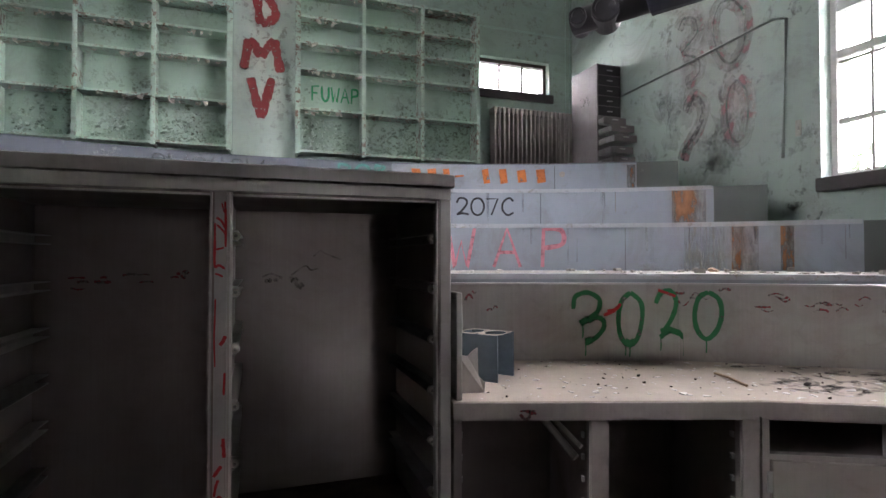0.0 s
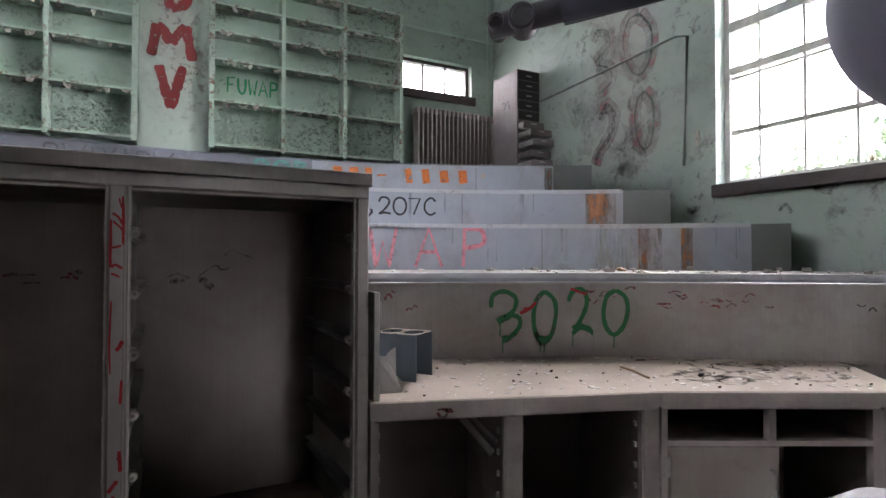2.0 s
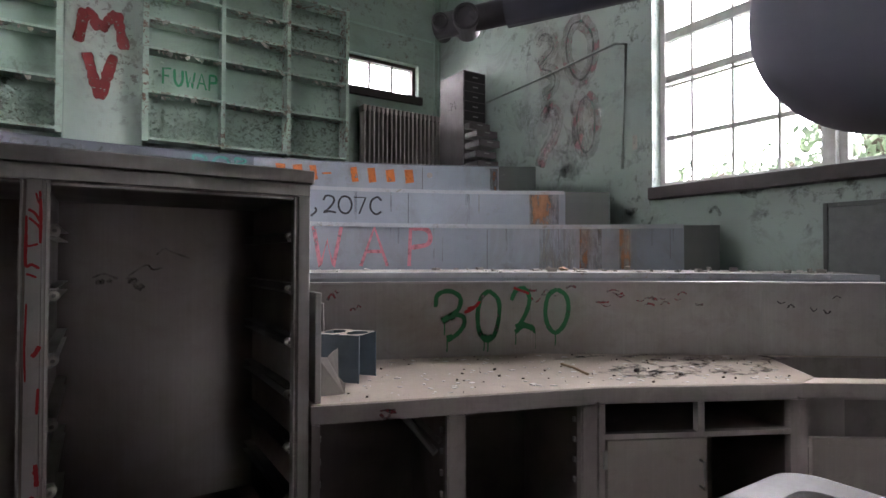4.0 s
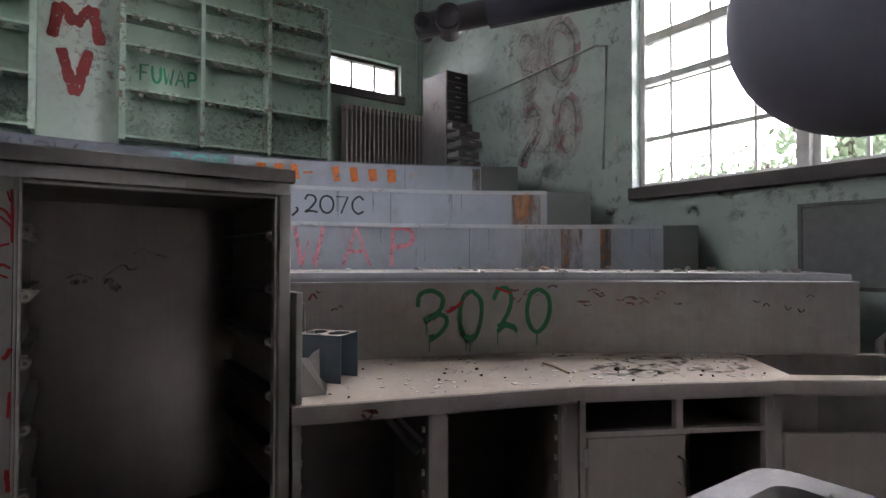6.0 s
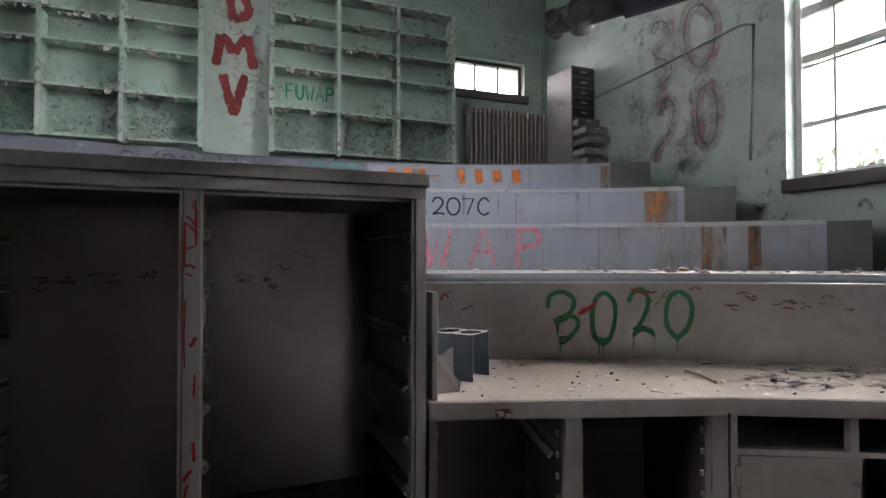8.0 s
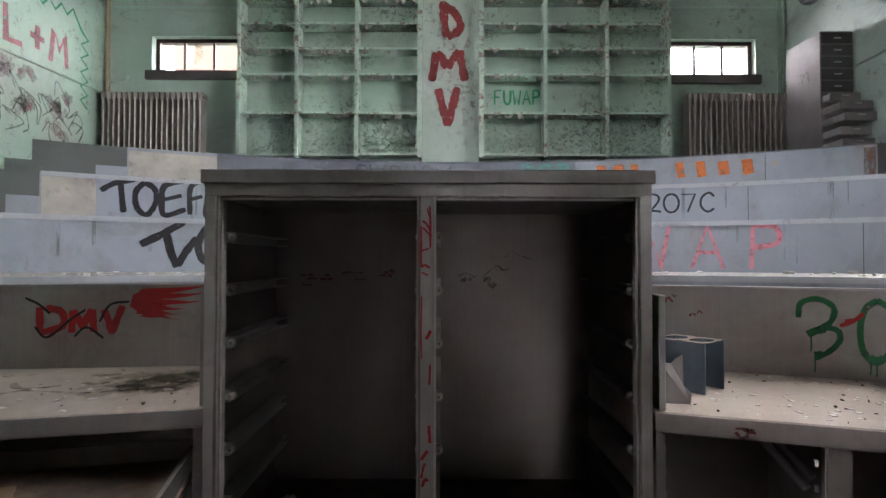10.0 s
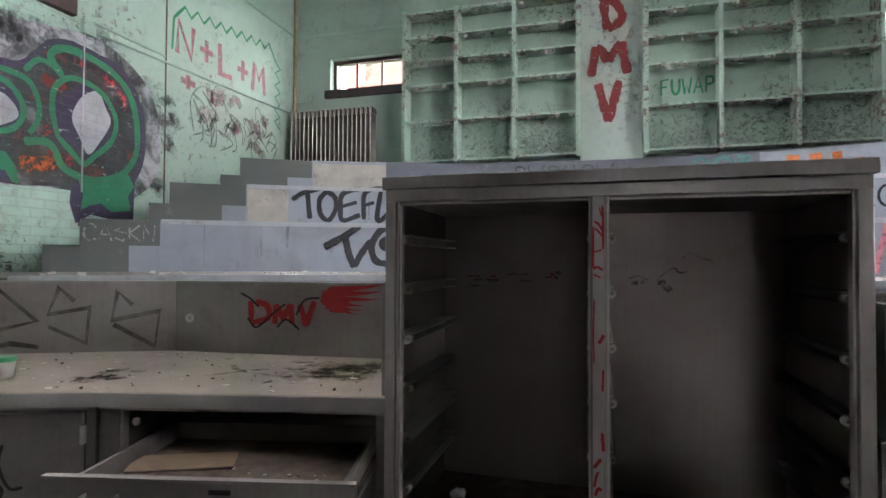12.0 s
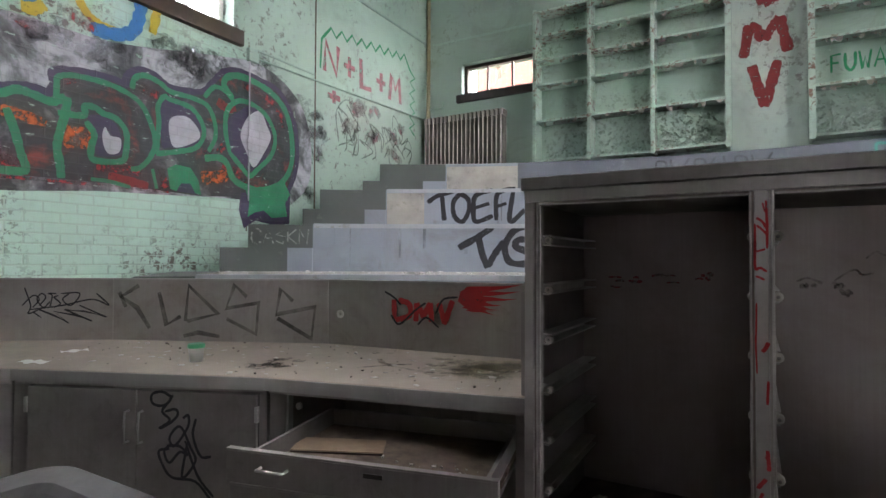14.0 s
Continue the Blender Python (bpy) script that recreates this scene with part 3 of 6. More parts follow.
# thin pale and dark runs down the tier fronts
rng_run = random.Random(31)
for r, z, a0, a1, n in ((RA, ZT, 13, 44, 14), (RB, ZT + RISE, 13, 35, 10), (RA, ZT, -36, -20, 7), (RB, ZT + RISE, -28, -20, 3)):
    for k in range(n):
        a, w_, l_ = rng_run.uniform(a0, a1), rng_run.uniform(0.05, 0.30), rng_run.uniform(0.3, 0.95)
        part("run", sector(r - 0.002, r + 0.005, a, a + w_, z + RISE - 0.03 - (RISE - 0.05) * l_, z + RISE - 0.028, 0.2), M_PALE if k % 3 else M_SOOTHAZE, tiers, "thin run down the paint")
# rust runs and pale patches
for r, a0, a1, z0, z1, mt in ((RB, 32.9, 35.5, ZT + RISE + 0.01, ZT + 2 * RISE - 0.03, M_RUST), (RA, 36.1, 38.0, ZT + 0.01, ZT + RISE - 0.03, M_RUST), (RA, 39.5, 40.4, ZT + 0.01, ZT + RISE - 0.03, M_RUST),
                             (RA, 32.6, 35.9, ZT + 0.01, ZT + RISE - 0.03, M_PALE), (RC, 30.2, 30.9, ZT + 2 * RISE + 0.01, ZTOP - 0.03, M_RUST), (RC, -26.8, -20.6, ZT + 2 * RISE + 0.01, ZTOP - 0.03, M_CREAM), (RB, -31.6, -28.4, ZT + RISE + 0.01, ZT + 2 * RISE - 0.03, M_CREAM)):
    part("stain", sector(r - 0.0025, r + 0.005, a0, a1, z0, z1), mt, tiers, "rust run" if mt is M_RUST else "pale patch")
TA, TB, TC = on_tier(RA), on_tier(RB), on_tier(RC)
writing(TA, "WAP", arc(RA, 13.2), arc(RA, 23.2), ZT + 0.03, ZT + RISE - 0.03, 0.035, M_PINK, tiers, "pink sprayed letters", gap=0.42)
writing(TB, ",207C", arc(RB, 13.3), arc(RB, 19.7), ZT + RISE + 0.13, ZT + RISE + 0.285, 0.018, M_BLACKSPRAY, tiers, "black sprayed characters", gap=0.15)
for fn_, w_, lines_ in ((TB, 0.042, ([(-2.92, 1.83), (-2.83, 1.89), (-2.69, 1.93)], [(-2.79, 1.89), (-2.78, 1.77), (-2.77, 1.67)], [(-2.63, 1.91), (-2.56, 1.86), (-2.55, 1.76), (-2.61, 1.66), (-2.68, 1.71), (-2.69, 1.83), (-2.63, 1.91)],
                                    [(-2.34, 1.94), (-2.49, 1.89), (-2.51, 1.77), (-2.49, 1.66), (-2.34, 1.71)], [(-2.50, 1.78), (-2.37, 1.82)], [(-2.14, 1.95), (-2.30, 1.90), (-2.31, 1.67)], [(-2.31, 1.79), (-2.22, 1.82)], [(-2.16, 1.94), (-2.19, 1.66), (-2.06, 1.76)])),
                        (TA, 0.05, ([(-2.30, 1.41), (-2.16, 1.49), (-2.04, 1.57)], [(-2.15, 1.49), (-2.12, 1.36), (-2.08, 1.26)], [(-2.08, 1.27), (-2.03, 1.36), (-1.96, 1.46)], [(-1.74, 1.57), (-1.87, 1.55), (-1.95, 1.43), (-1.92, 1.31), (-1.81, 1.29), (-1.72, 1.31)], [(-1.76, 1.47), (-1.85, 1.47), (-1.87, 1.42), (-1.78, 1.38)]))):
    strokes("lettering", fn_, lines_, w_, 0.004, M_BLACKSPRAY, tiers, "black sprayed letter")
# a phone number, as plain bars
for a0, a1 in ((11.1, 12.3), (12.5, 13.7), (13.9, 14.9), (15.1, 15.9), (17.4, 18.4), (18.9, 20.0), (20.5, 21.7), (22.2, 23.4)):
    bm = bmesh.new()
    wide = a1 - a0 > 0.9
    stroke(bm, TC, [(arc(RC, a0 + (0.22 if wide else 0)), 2.17), (arc(RC, a1 - (0.22 if wide else 0)), 2.18)], 0.19 if wide else 0.025, 0.004, False)
    part("bar", bm, M_ORANGE, tiers, "orange sprayed bar")
for k in range(9):      # a scrawl that cannot be read, as bars
    u_ = arc(RC, -9.3 + k * 0.95)
    strokes("bar", TC, [[(u_, 2.13), (u_ + 0.02, 2.20), (u_ + (0.01 if k % 2 else 0.06), 2.27)]] if k % 3 else [[(u_, 2.14), (u_ + 0.07, 2.15), (u_ + 0.08, 2.24), (u_, 2.25), (u_, 2.15)]], 0.018, 0.004, M_GREYSPRAY, tiers, "dark grey sprayed bar")
writing(TC, "ROB", arc(RC, 4.8), arc(RC, 9.2), 2.12, 2.27, 0.025, M_TEAL, tiers, "teal sprayed letters", gap=0.2)
fn = on_tier(RA - 0.0)
writing(fn, "CASKN", arc(RA, -42.0), arc(RA, -37.4), ZT + 0.21, ZT + RISE - 0.04, 0.012, M_PALESPRAY, tiers, "pale thin scrawl", gap=0.1)
bolt = thing("bolt", "small rusty bolt in the top tier", "bolt")
part("head", lathe([(0, 0.03), (0.014, 0.03), (0.014, 0.012), (0.03, 0.012), (0.03, 0.0), (0, 0)], 10, Matrix.Translation(TC(arc(RC, 24.65), 2.19, 0.001)) @ pose(0, 0, 0, 90, 0, -25)), M_IRON, bolt)

# ======================= steel cabinet =======================
x0, x1, y0, y1, zt = CAB
cabinet = thing("steel_cabinet", "tall open stainless steel cabinet with two empty bays", "cabinet")
part("worktop", boxes((x0 - 0.008, x1 + 0.008, y0 - 0.004, y1, zt - 0.037, zt), bevel=0.003), M_STEEL, cabinet)
yf = y0 + 0.007
part("side_panel", boxes((x0, x0 + 0.018, yf + 0.032, y1, 0.0, zt - 0.037)), M_STEELIN, cabinet)
part("side_panel", boxes((x1 - 0.018, x1, yf + 0.032, y1, 0.0, zt - 0.037)), M_STEELIN, cabinet)
part("back_panel", boxes((x0 + 0.018, x1 - 0.018, y1 - 0.02, y1, 0.0, zt - 0.037)), M_STEELIN, cabinet)
part("inner_top", boxes((x0 + 0.018, x1 - 0.018, yf + 0.032, y1 - 0.02, zt - 0.07, zt - 0.04)), M_STEELIN, cabinet)
part("bottom_shelf", boxes((x0 + 0.018, x1 - 0.018, yf + 0.03, y1 - 0.02, 0.465, 0.485)), M_RUSTFLOOR, cabinet, "bay floor with brown dirt")
part("top_rail", boxes((x0 + 0.001, x1 - 0.001, yf, yf + 0.03, zt - 0.0715, zt - 0.0375), bevel=0.002), M_STEELFRONT, cabinet)
for a, b in ((x0 + 0.0005, x0 + 0.030), (x1 - 0.034, x1 - 0.0005)):
    part("stile", boxes((a, b, yf, yf + 0.03, 0.0, zt - 0.072), bevel=0.003), M_STEELFRONT, cabinet)
part("post", boxes((-0.0175, 0.0115, yf, yf + 0.03, 0.0, zt - 0.072), bevel=0.002), M_STEELFRONT, cabinet)
part("post_edge", boxes((0.012, 0.0185, yf - 0.001, yf + 0.03, 0.0, zt - 0.0725), bevel=0.002), M_STEELFRONT, cabinet)
# brighter steel paints the highlight along the post's right edge
part("post_edge", boxes((0.0192, 0.0245, yf - 0.002, yf + 0.03, 0.0, zt - 0.0725), bevel=0.0015), M_RUNNER, cabinet, "bright steel edge of the post, highlight put in its colour")
part("partition", boxes((-0.010, 0.010, yf + 0.03, y1 - 0.02, 0.486, zt - 0.071)), M_STEELIN, cabinet)
for s, a, bright in ((1, x0 + 0.0305, True), (-1, -0.018, False), (-1, x1 - 0.0345, False)):      # stepped inner lips of each bay
    p, q = sorted((a, a + s * 0.005))
    # groove's shade is deepened by a darker steel
    part("groove", boxes((p, q, yf + 0.006, yf + 0.03, 0.0, zt - 0.0725)), M_BAYSHADE, cabinet, "groove beside the lip, coloured dark for its shade")
    p, q = sorted((a + s * 0.0055, a + s * 0.0105))
    part("lip", boxes((p, q, yf + 0.001, yf + 0.03, 0.0, zt - 0.075), bevel=0.001), M_STEELFRONT, cabinet)
    # second lip in brighter steel, a painted highlight line
    if bright:
        part("lip", boxes((q + 0.004, q + 0.008, yf + 0.006, yf + 0.03, 0.0, zt - 0.082), bevel=0.001), M_RUNNER, cabinet, "bright inner lip, highlight put in its colour")
for a, b in ((x0 + 0.043, -0.029), (0.0255, x1 - 0.046)):
    # upper groove darkened in colour for its shade as well
    part("groove", boxes((a, b, yf + 0.006, yf + 0.03, zt - 0.077, zt - 0.0722)), M_BAYSHADE, cabinet, "groove above the lip, coloured dark for its shade")
    part("lip", boxes((a, b, yf + 0.002, yf + 0.03, zt - 0.083, zt - 0.0772), bevel=0.001), M_STEELFRONT, cabinet)
for s, a, reach in ((1, x0 + 0.018, 0.052), (-1, -0.010, 0.020), (1, 0.010, 0.030), (-1, x1 - 0.018, 0.036)):      # tray runners
    for i in range(6):
        z = 1.375 - 0.1475 * i
        p, q = sorted((a + s * 0.001, a + s * (reach - 0.004)))
        web = (p, p + 0.003) if s > 0 else (q - 0.003, q)
        # left-hand runners bright as if lit, right-hand ones dull for shade
        run = part("runner", boxes((p, q, yf + 0.05, y1 - 0.03, z - 0.014, z - 0.011), (*web, yf + 0.05, y1 - 0.03, z - 0.0105, z + 0.013), (p, q, yf + 0.05, y1 - 0.03, z + 0.0135, z + 0.016)), M_RUNNER if s > 0 else M_STEEL, cabinet)
        turn = Matrix.Translation((a + s * (reach - 0.008), yf + 0.042, z)) @ pose(0, 0, 0, 90, 0, 0)
        roller = part("roller", lathe([(0, 0.010), (0.0075, 0.010), (0.0105, 0.007), (0.0115, 0.003), (0.0115, -0.010), (0, -0.010)], 16, turn), M_NYLON, run, "worn pale nylon roller", True)
        part("screw", lathe([(0, 0.0135), (0.003, 0.0132), (0.0045, 0.0112), (0.0045, 0.0101), (0, 0.0101)], 10, turn), M_STEEL, run, "dark screw head")
        part("bracket", boxes((min(a, a + s * (reach - 0.006)) + 0.0005, max(a, a + s * (reach - 0.006)) - 0.0005, yf + 0.034, yf + 0.0365, z - 0.0155, z - 0.0118)), M_STEELBRIGHT, run)
    part("clip", boxes((min(a, a + s * 0.014), max(a, a + s * 0.014), yf + 0.04, yf + 0.055, 1.435, 1.455)), M_STEEL, cabinet)
FC = on_plane((0, yf), (1, yf))
for pts, w in (([(0.007, 1.46), (0.009, 1.41), (0.009, 1.345)], 0.006), ([(-0.013, 1.419), (-0.001, 1.41), (0.009, 1.391)], 0.006), ([(-0.012, 1.401), (0.002, 1.387), (0.009, 1.377)], 0.005), ([(0.0, 1.455), (0.004, 1.438), (0.009, 1.427)], 0.004), ([(-0.016, 1.405), (-0.016, 1.37), (-0.015, 1.341), (-0.003, 1.341), (0.005, 1.344)], 0.005),
               ([(-0.016, 1.37), (-0.016, 1.299), (-0.006, 1.299), (0.008, 1.29)], 0.006), ([(-0.015, 1.278), (-0.008, 1.276), (0.003, 1.27)], 0.005), ([(-0.014, 1.214), (-0.015, 1.157), (-0.016, 1.115), (-0.014, 1.045)], 0.004), ([(-0.003, 1.098), (0.004, 1.107), (0.010, 1.121)], 0.009), ([(0.007, 0.973), (0.008, 1.001), (0.009, 1.029)], 0.006),
               ([(0.006, 0.865), (0.008, 0.84), (0.009, 0.817)], 0.009), ([(0.002, 0.85), (0.007, 0.84)], 0.006), ([(-0.015, 0.772), (-0.006, 0.785), (0.003, 0.797)], 0.009), ([(-0.014, 0.723), (-0.009, 0.75), (-0.004, 0.763)], 0.007), ([(-0.012, 0.70), (-0.004, 0.72), (0.004, 0.715)], 0.008)):
    strokes("smear", FC, [pts], w, 0.0025, M_RED, cabinet, "red paint smear on the post")
FB = on_plane((-0.6, y1 - 0.02), (0.6, y1 - 0.02))
smears(FB, 0.10, 0.47, 1.22, 1.26, 9, 0.007, 0.05, M_DRIED, cabinet, "dried dark red smears", 0.002, 0.25)
smears(FB, 0.42, 0.46, 1.25, 1.28, 3, 0.012, 0.03, M_DRIED, cabinet, "dried dark red smears", 0.003, 0.8)
smears(FB, 0.70, 0.82, 1.21, 1.25, 7, 0.016, 0.03, M_BROWNSOFT, cabinet, "brown smudges", 0.002, 0.6)
strokes("smear", FB, [[(0.80, 1.255), (0.85, 1.29), (0.87, 1.275), (0.90, 1.28)], [(0.88, 1.325), (0.905, 1.345), (0.925, 1.335), (0.99, 1.31)], [(0.70, 1.25), (0.73, 1.262), (0.76, 1.25)]], 0.006, 0.003, M_BROWNSOFT, cabinet, "thin dark smear")

ball = thing("crumpled_paper", "crumpled white paper lying in the steel bay", "paper")
bm = bmesh.new()
bmesh.ops.create_icosphere(bm, subdivisions=3, radius=0.035)
for v in bm.verts:
    v.co *= 0.8 + 0.45 * noise.noise(v.co * 45)
bmesh.ops.transform(bm, matrix=pose(-0.46, 1.97, 0.513), verts=bm.verts)
part("ball", bm, M_PAPER, ball)

# ======================= counters =======================


def slab(bm, p, q, u0, u1, d0, d1, z0, z1):
    """A box along the front line p to q; d goes into the counter."""
    fn_ = on_plane(p, q)
    vs = [bm.verts.new(fn_(u, z, -d)) for z in (z0, z1) for u, d in ((u0, d0), (u1, d0), (u1, d1), (u0, d1))]
    fs = [bm.faces.new([vs[i] for i in f]) for f in ((0, 1, 2, 3), (4, 5, 6, 7), (0, 1, 5, 4), (1, 2, 6, 5), (2, 3, 7, 6), (3, 0, 4, 7))]
    bmesh.ops.recalc_face_normals(bm, faces=fs)
    return bm


def one(p, q, *a, bevel=0.0):
    bm_ = slab(bmesh.new(), p, q, *a)
    if bevel:
        bmesh.ops.bevel(bm_, geom=list(bm_.edges), offset=bevel, segments=2, affect="EDGES", profile=0.5)
    return bm_


def handle(p, q, u, z, upright, parent, l=0.085):
    fn_ = on_plane(p, q)
    a, b = ((u, z - l / 2), (u, z + l / 2)) if upright else ((u - l / 2, z), (u + l / 2, z))
    return part("handle", tube([fn_(*a, 0.0), fn_(*a, 0.024), fn_(*[(s + t) / 2 for s, t in zip(a, b)], 0.027), fn_(*b, 0.024), fn_(*b, 0.0)], 0.0045, 8), M_STEELBRIGHT, parent, "bright bow handle", True)


FR = [(0.618, 1.65), (1.472, 1.373), (2.09, 1.06), (2.60, 0.72), (3.05, 0.25)]
BR = [(0.63, 2.33), (1.70, 1.95), (2.52, 1.40), (2.95, 1.10)]
FL = [(-0.615, 1.68), (-1.493, 1.478), (-2.43, 1.10), (-3.0, 0.65)]
BL = [(-0.615, 2.29), (-1.83, 2.17), (-2.85, 1.70), (-3.6, 1.15)]


def counter_shell(front, back, label, sink=None):
    c = thing("counter", label, "counter", "counters round the pit")
    # only the sink counter gets the frame steel with light put into its colour
    face = M_FACELIT if sink else M_STEEL
    if sink:
        (f1, b1), (f2, b2) = sink
        part("counter_top", prism(front[:3] + [f1, b1] + back[:3][::-1], ZK - 0.045, ZK, 0.004), M_COUNTER, c)
        rim = Vector(f2) - Vector(f1)
        part("counter_top", prism([front[2], front[3], front[4], (f2[0] + 0.3, f2[1] - 0.2), f2, f1], ZK - 0.045, ZK - 0.001), M_COUNTER, c)
        part("counter_top", prism([b1, b2, (b2[0] + 0.3, b2[1] - 0.2), (back[3][0] + 0.5, back[3][1] - 0.4), back[3], back[2]], ZK - 0.045, ZK - 0.001), M_COUNTER, c)
        basin = part("basin", prism([f1, f2, b2, b1], ZK - 0.26, ZK - 0.25), face, c, "sunken steel sink")
        for p, q in ((f1, f2), (f2, b2), (b2, b1), (b1, f1)):
            d = (Vector(q) - Vector(p)).normalized() * 0.004
            part("basin_wall", prism([p, q, (q[0] - d.y, q[1] + d.x), (p[0] - d.y, p[1] + d.x)], ZK - 0.25, ZK - 0.002), M_STEEL, basin)
    else:
        part("counter_top", prism(front + back[::-1], ZK - 0.045, ZK, 0.004), M_COUNTER, c)
    for p, q in zip(back, back[1:]):
        l = (Vector(q) - Vector(p)).length
        part("splashback", slab(bmesh.new(), p, q, 0.001, l - 0.001, 0.0, 0.018, ZK - 0.002, ZS), M_SPLASH, c)
        part("cap", slab(bmesh.new(), p, q, 0.001, l - 0.001, -0.004, 0.03, ZS, ZS + 0.008), M_STEELBRIGHT, c, "turned steel edge")
        part("back", slab(bmesh.new(), p, q, 0.001, l - 0.001, 0.02, 0.03, 0.0, ZK), M_BAYSHADE, c)
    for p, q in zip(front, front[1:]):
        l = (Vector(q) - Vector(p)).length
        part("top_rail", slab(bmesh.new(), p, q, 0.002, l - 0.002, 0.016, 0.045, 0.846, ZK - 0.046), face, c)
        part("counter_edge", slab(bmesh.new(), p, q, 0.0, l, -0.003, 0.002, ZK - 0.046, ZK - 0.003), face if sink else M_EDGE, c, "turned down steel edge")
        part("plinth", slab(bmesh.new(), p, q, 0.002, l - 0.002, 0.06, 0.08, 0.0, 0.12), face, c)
        part("bottom", slab(bmesh.new(), p, q, 0.002, l - 0.002, 0.03, 0.56, 0.12, 0.135), M_BAYSHADE, c)
    return c


right = counter_shell(FR, BR, "dusty steel counter with empty bays and a sink", (((2.22, 1.075), (2.50, 1.375)), ((2.62, 0.78), (2.98, 1.04))))
left = counter_shell(FL, BL, "dusty steel counter with cupboard doors and drawers")

p, q = FR[0], FR[1]
for a, b in ((0.002, 0.018), (0.402, 0.448), (0.846, 0.896)):
    part("stile", one(p, q, a, b, 0.016, 0.045, 0.1, 0.845), M_FACELIT, right)
    part("lip", one(p, q, a - 0.004 if a > 0.1 else a, b + 0.008 if b < 0.84 else b, 0.024, 0.05, 0.1, 0.838), M_FACELIT, right)
for u, w_ in ((0.026, 0.008), (0.388, 0.008), (0.458, 0.008), (0.836, 0.008)):
    for i in range(4):
        part("hook", one(p, q, u - w_ / 2, u + w_ / 2, 0.05, 0.062, 0.785 - 0.065 * i, 0.80 - 0.065 * i), M_STEELBRIGHT, right, "small pale shelf hook")
part("partition", one(p, q, 0.41, 0.42, 0.05, 0.62, 0.135, 0.84), M_BAYSHADE, right)
fn = on_plane(p, q)
part("brace", tube([fn(0.27, 0.83, -0.25), fn(0.385, 0.70, -0.12)], 0.012), M_FACELIT, right)
part("brace", tube([fn(0.30, 0.83, -0.22), fn(0.395, 0.74, -0.10)], 0.008), M_FACELIT, right)
smears(on_plane(p, q), 0.13, 0.22, 0.868, 0.882, 6, 0.008, 0.04, M_DRIED, right, "dark red smear on the edge", 0.005, 0.5)

p, q = FR[1], FR[2]
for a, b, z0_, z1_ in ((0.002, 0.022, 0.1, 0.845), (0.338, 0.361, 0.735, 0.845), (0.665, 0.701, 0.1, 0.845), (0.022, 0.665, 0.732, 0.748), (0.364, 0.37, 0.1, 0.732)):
    part("stile", one(p, q, a, b, 0.016, 0.045, z0_, z1_), M_FACELIT, right)
part("divider", one(p, q, 0.022, 0.665, 0.05, 0.5, 0.735, 0.742), M_BAYSHADE, right)
part("partition", one(p, q, 0.69, 0.70, 0.05, 0.5, 0.135, 0.84), M_BAYSHADE, right)
part("partition", one(FR[0], FR[1], 0.872, 0.882, 0.05, 0.55, 0.135, 0.84), M_BAYSHADE, right)
door = part("door", one(p, q, 0.026, 0.362, 0.006, 0.024, 0.13, 0.731, bevel=0.0025), M_DOORTAN, right, "dusty steel cupboard door")
handle(p, q, 0.335, 0.62, True, door)
part("hinge", one(p, q, 0.012, 0.025, 0.004, 0.012, 0.64, 0.70), M_STEELBRIGHT, door)
p, q = FR[2], FR[3]
part("sink_front", one(p, q, 0.03, 0.6, 0.08, 0.095, 0.70, 0.845), M_FACELIT, right)
door = part("door", one(p, q, 0.03, 0.6, -0.004, 0.016, 0.13, 0.725, bevel=0.003), M_DOORTAN, right, "sagging cupboard door under the sink")
part("stile", one(p, q, 0.002, 0.028, 0.016, 0.045, 0.1, 0.845), M_FACELIT, right)
part("side_splash", boxes((0.629, 0.648, 1.652, 2.3, ZK + 0.001, ZS + 0.008), bevel=0.003), M_STEELBRIGHT, right, "turned up steel end of the counter")
part("side_splash", boxes((-0.632, -0.616, 1.69, 2.27, ZK + 0.001, ZS + 0.008), bevel=0.003), M_STEEL, left, "turned up steel end of the counter")
part("end_panel", boxes((0.632, 0.642, 1.68, 2.28, 0.1, ZK - 0.05)), M_FACELIT, right)
part("end_panel", boxes((-0.63, -0.62, 1.70, 2.25, 0.1, ZK - 0.05)), M_STEEL, left)

p, q = FL[0], FL[1]
for a, b in ((0.002, 0.03), (0.83, 0.894)):
    part("stile", one(p, q, a, b, 0.016, 0.045, 0.1, 0.845), M_STEEL, left)
part("lip", one(p, q, 0.822, 0.83, 0.02, 0.05, 0.1, 0.842), M_STEELBRIGHT, left)
part("roller", lathe([(0, 0.012), (0.012, 0.01), (0.012, 0), (0, 0)], 12, Matrix.Translation(on_plane(p, q)(0.80, 0.80, -0.06)) @ pose(0, 0, 0, 90, 0, 0)), M_NYLON, left, "pale roller")
part("partition", one(p, q, 0.85, 0.86, 0.05, 0.5, 0.135, 0.84), M_BAYSHADE, left)


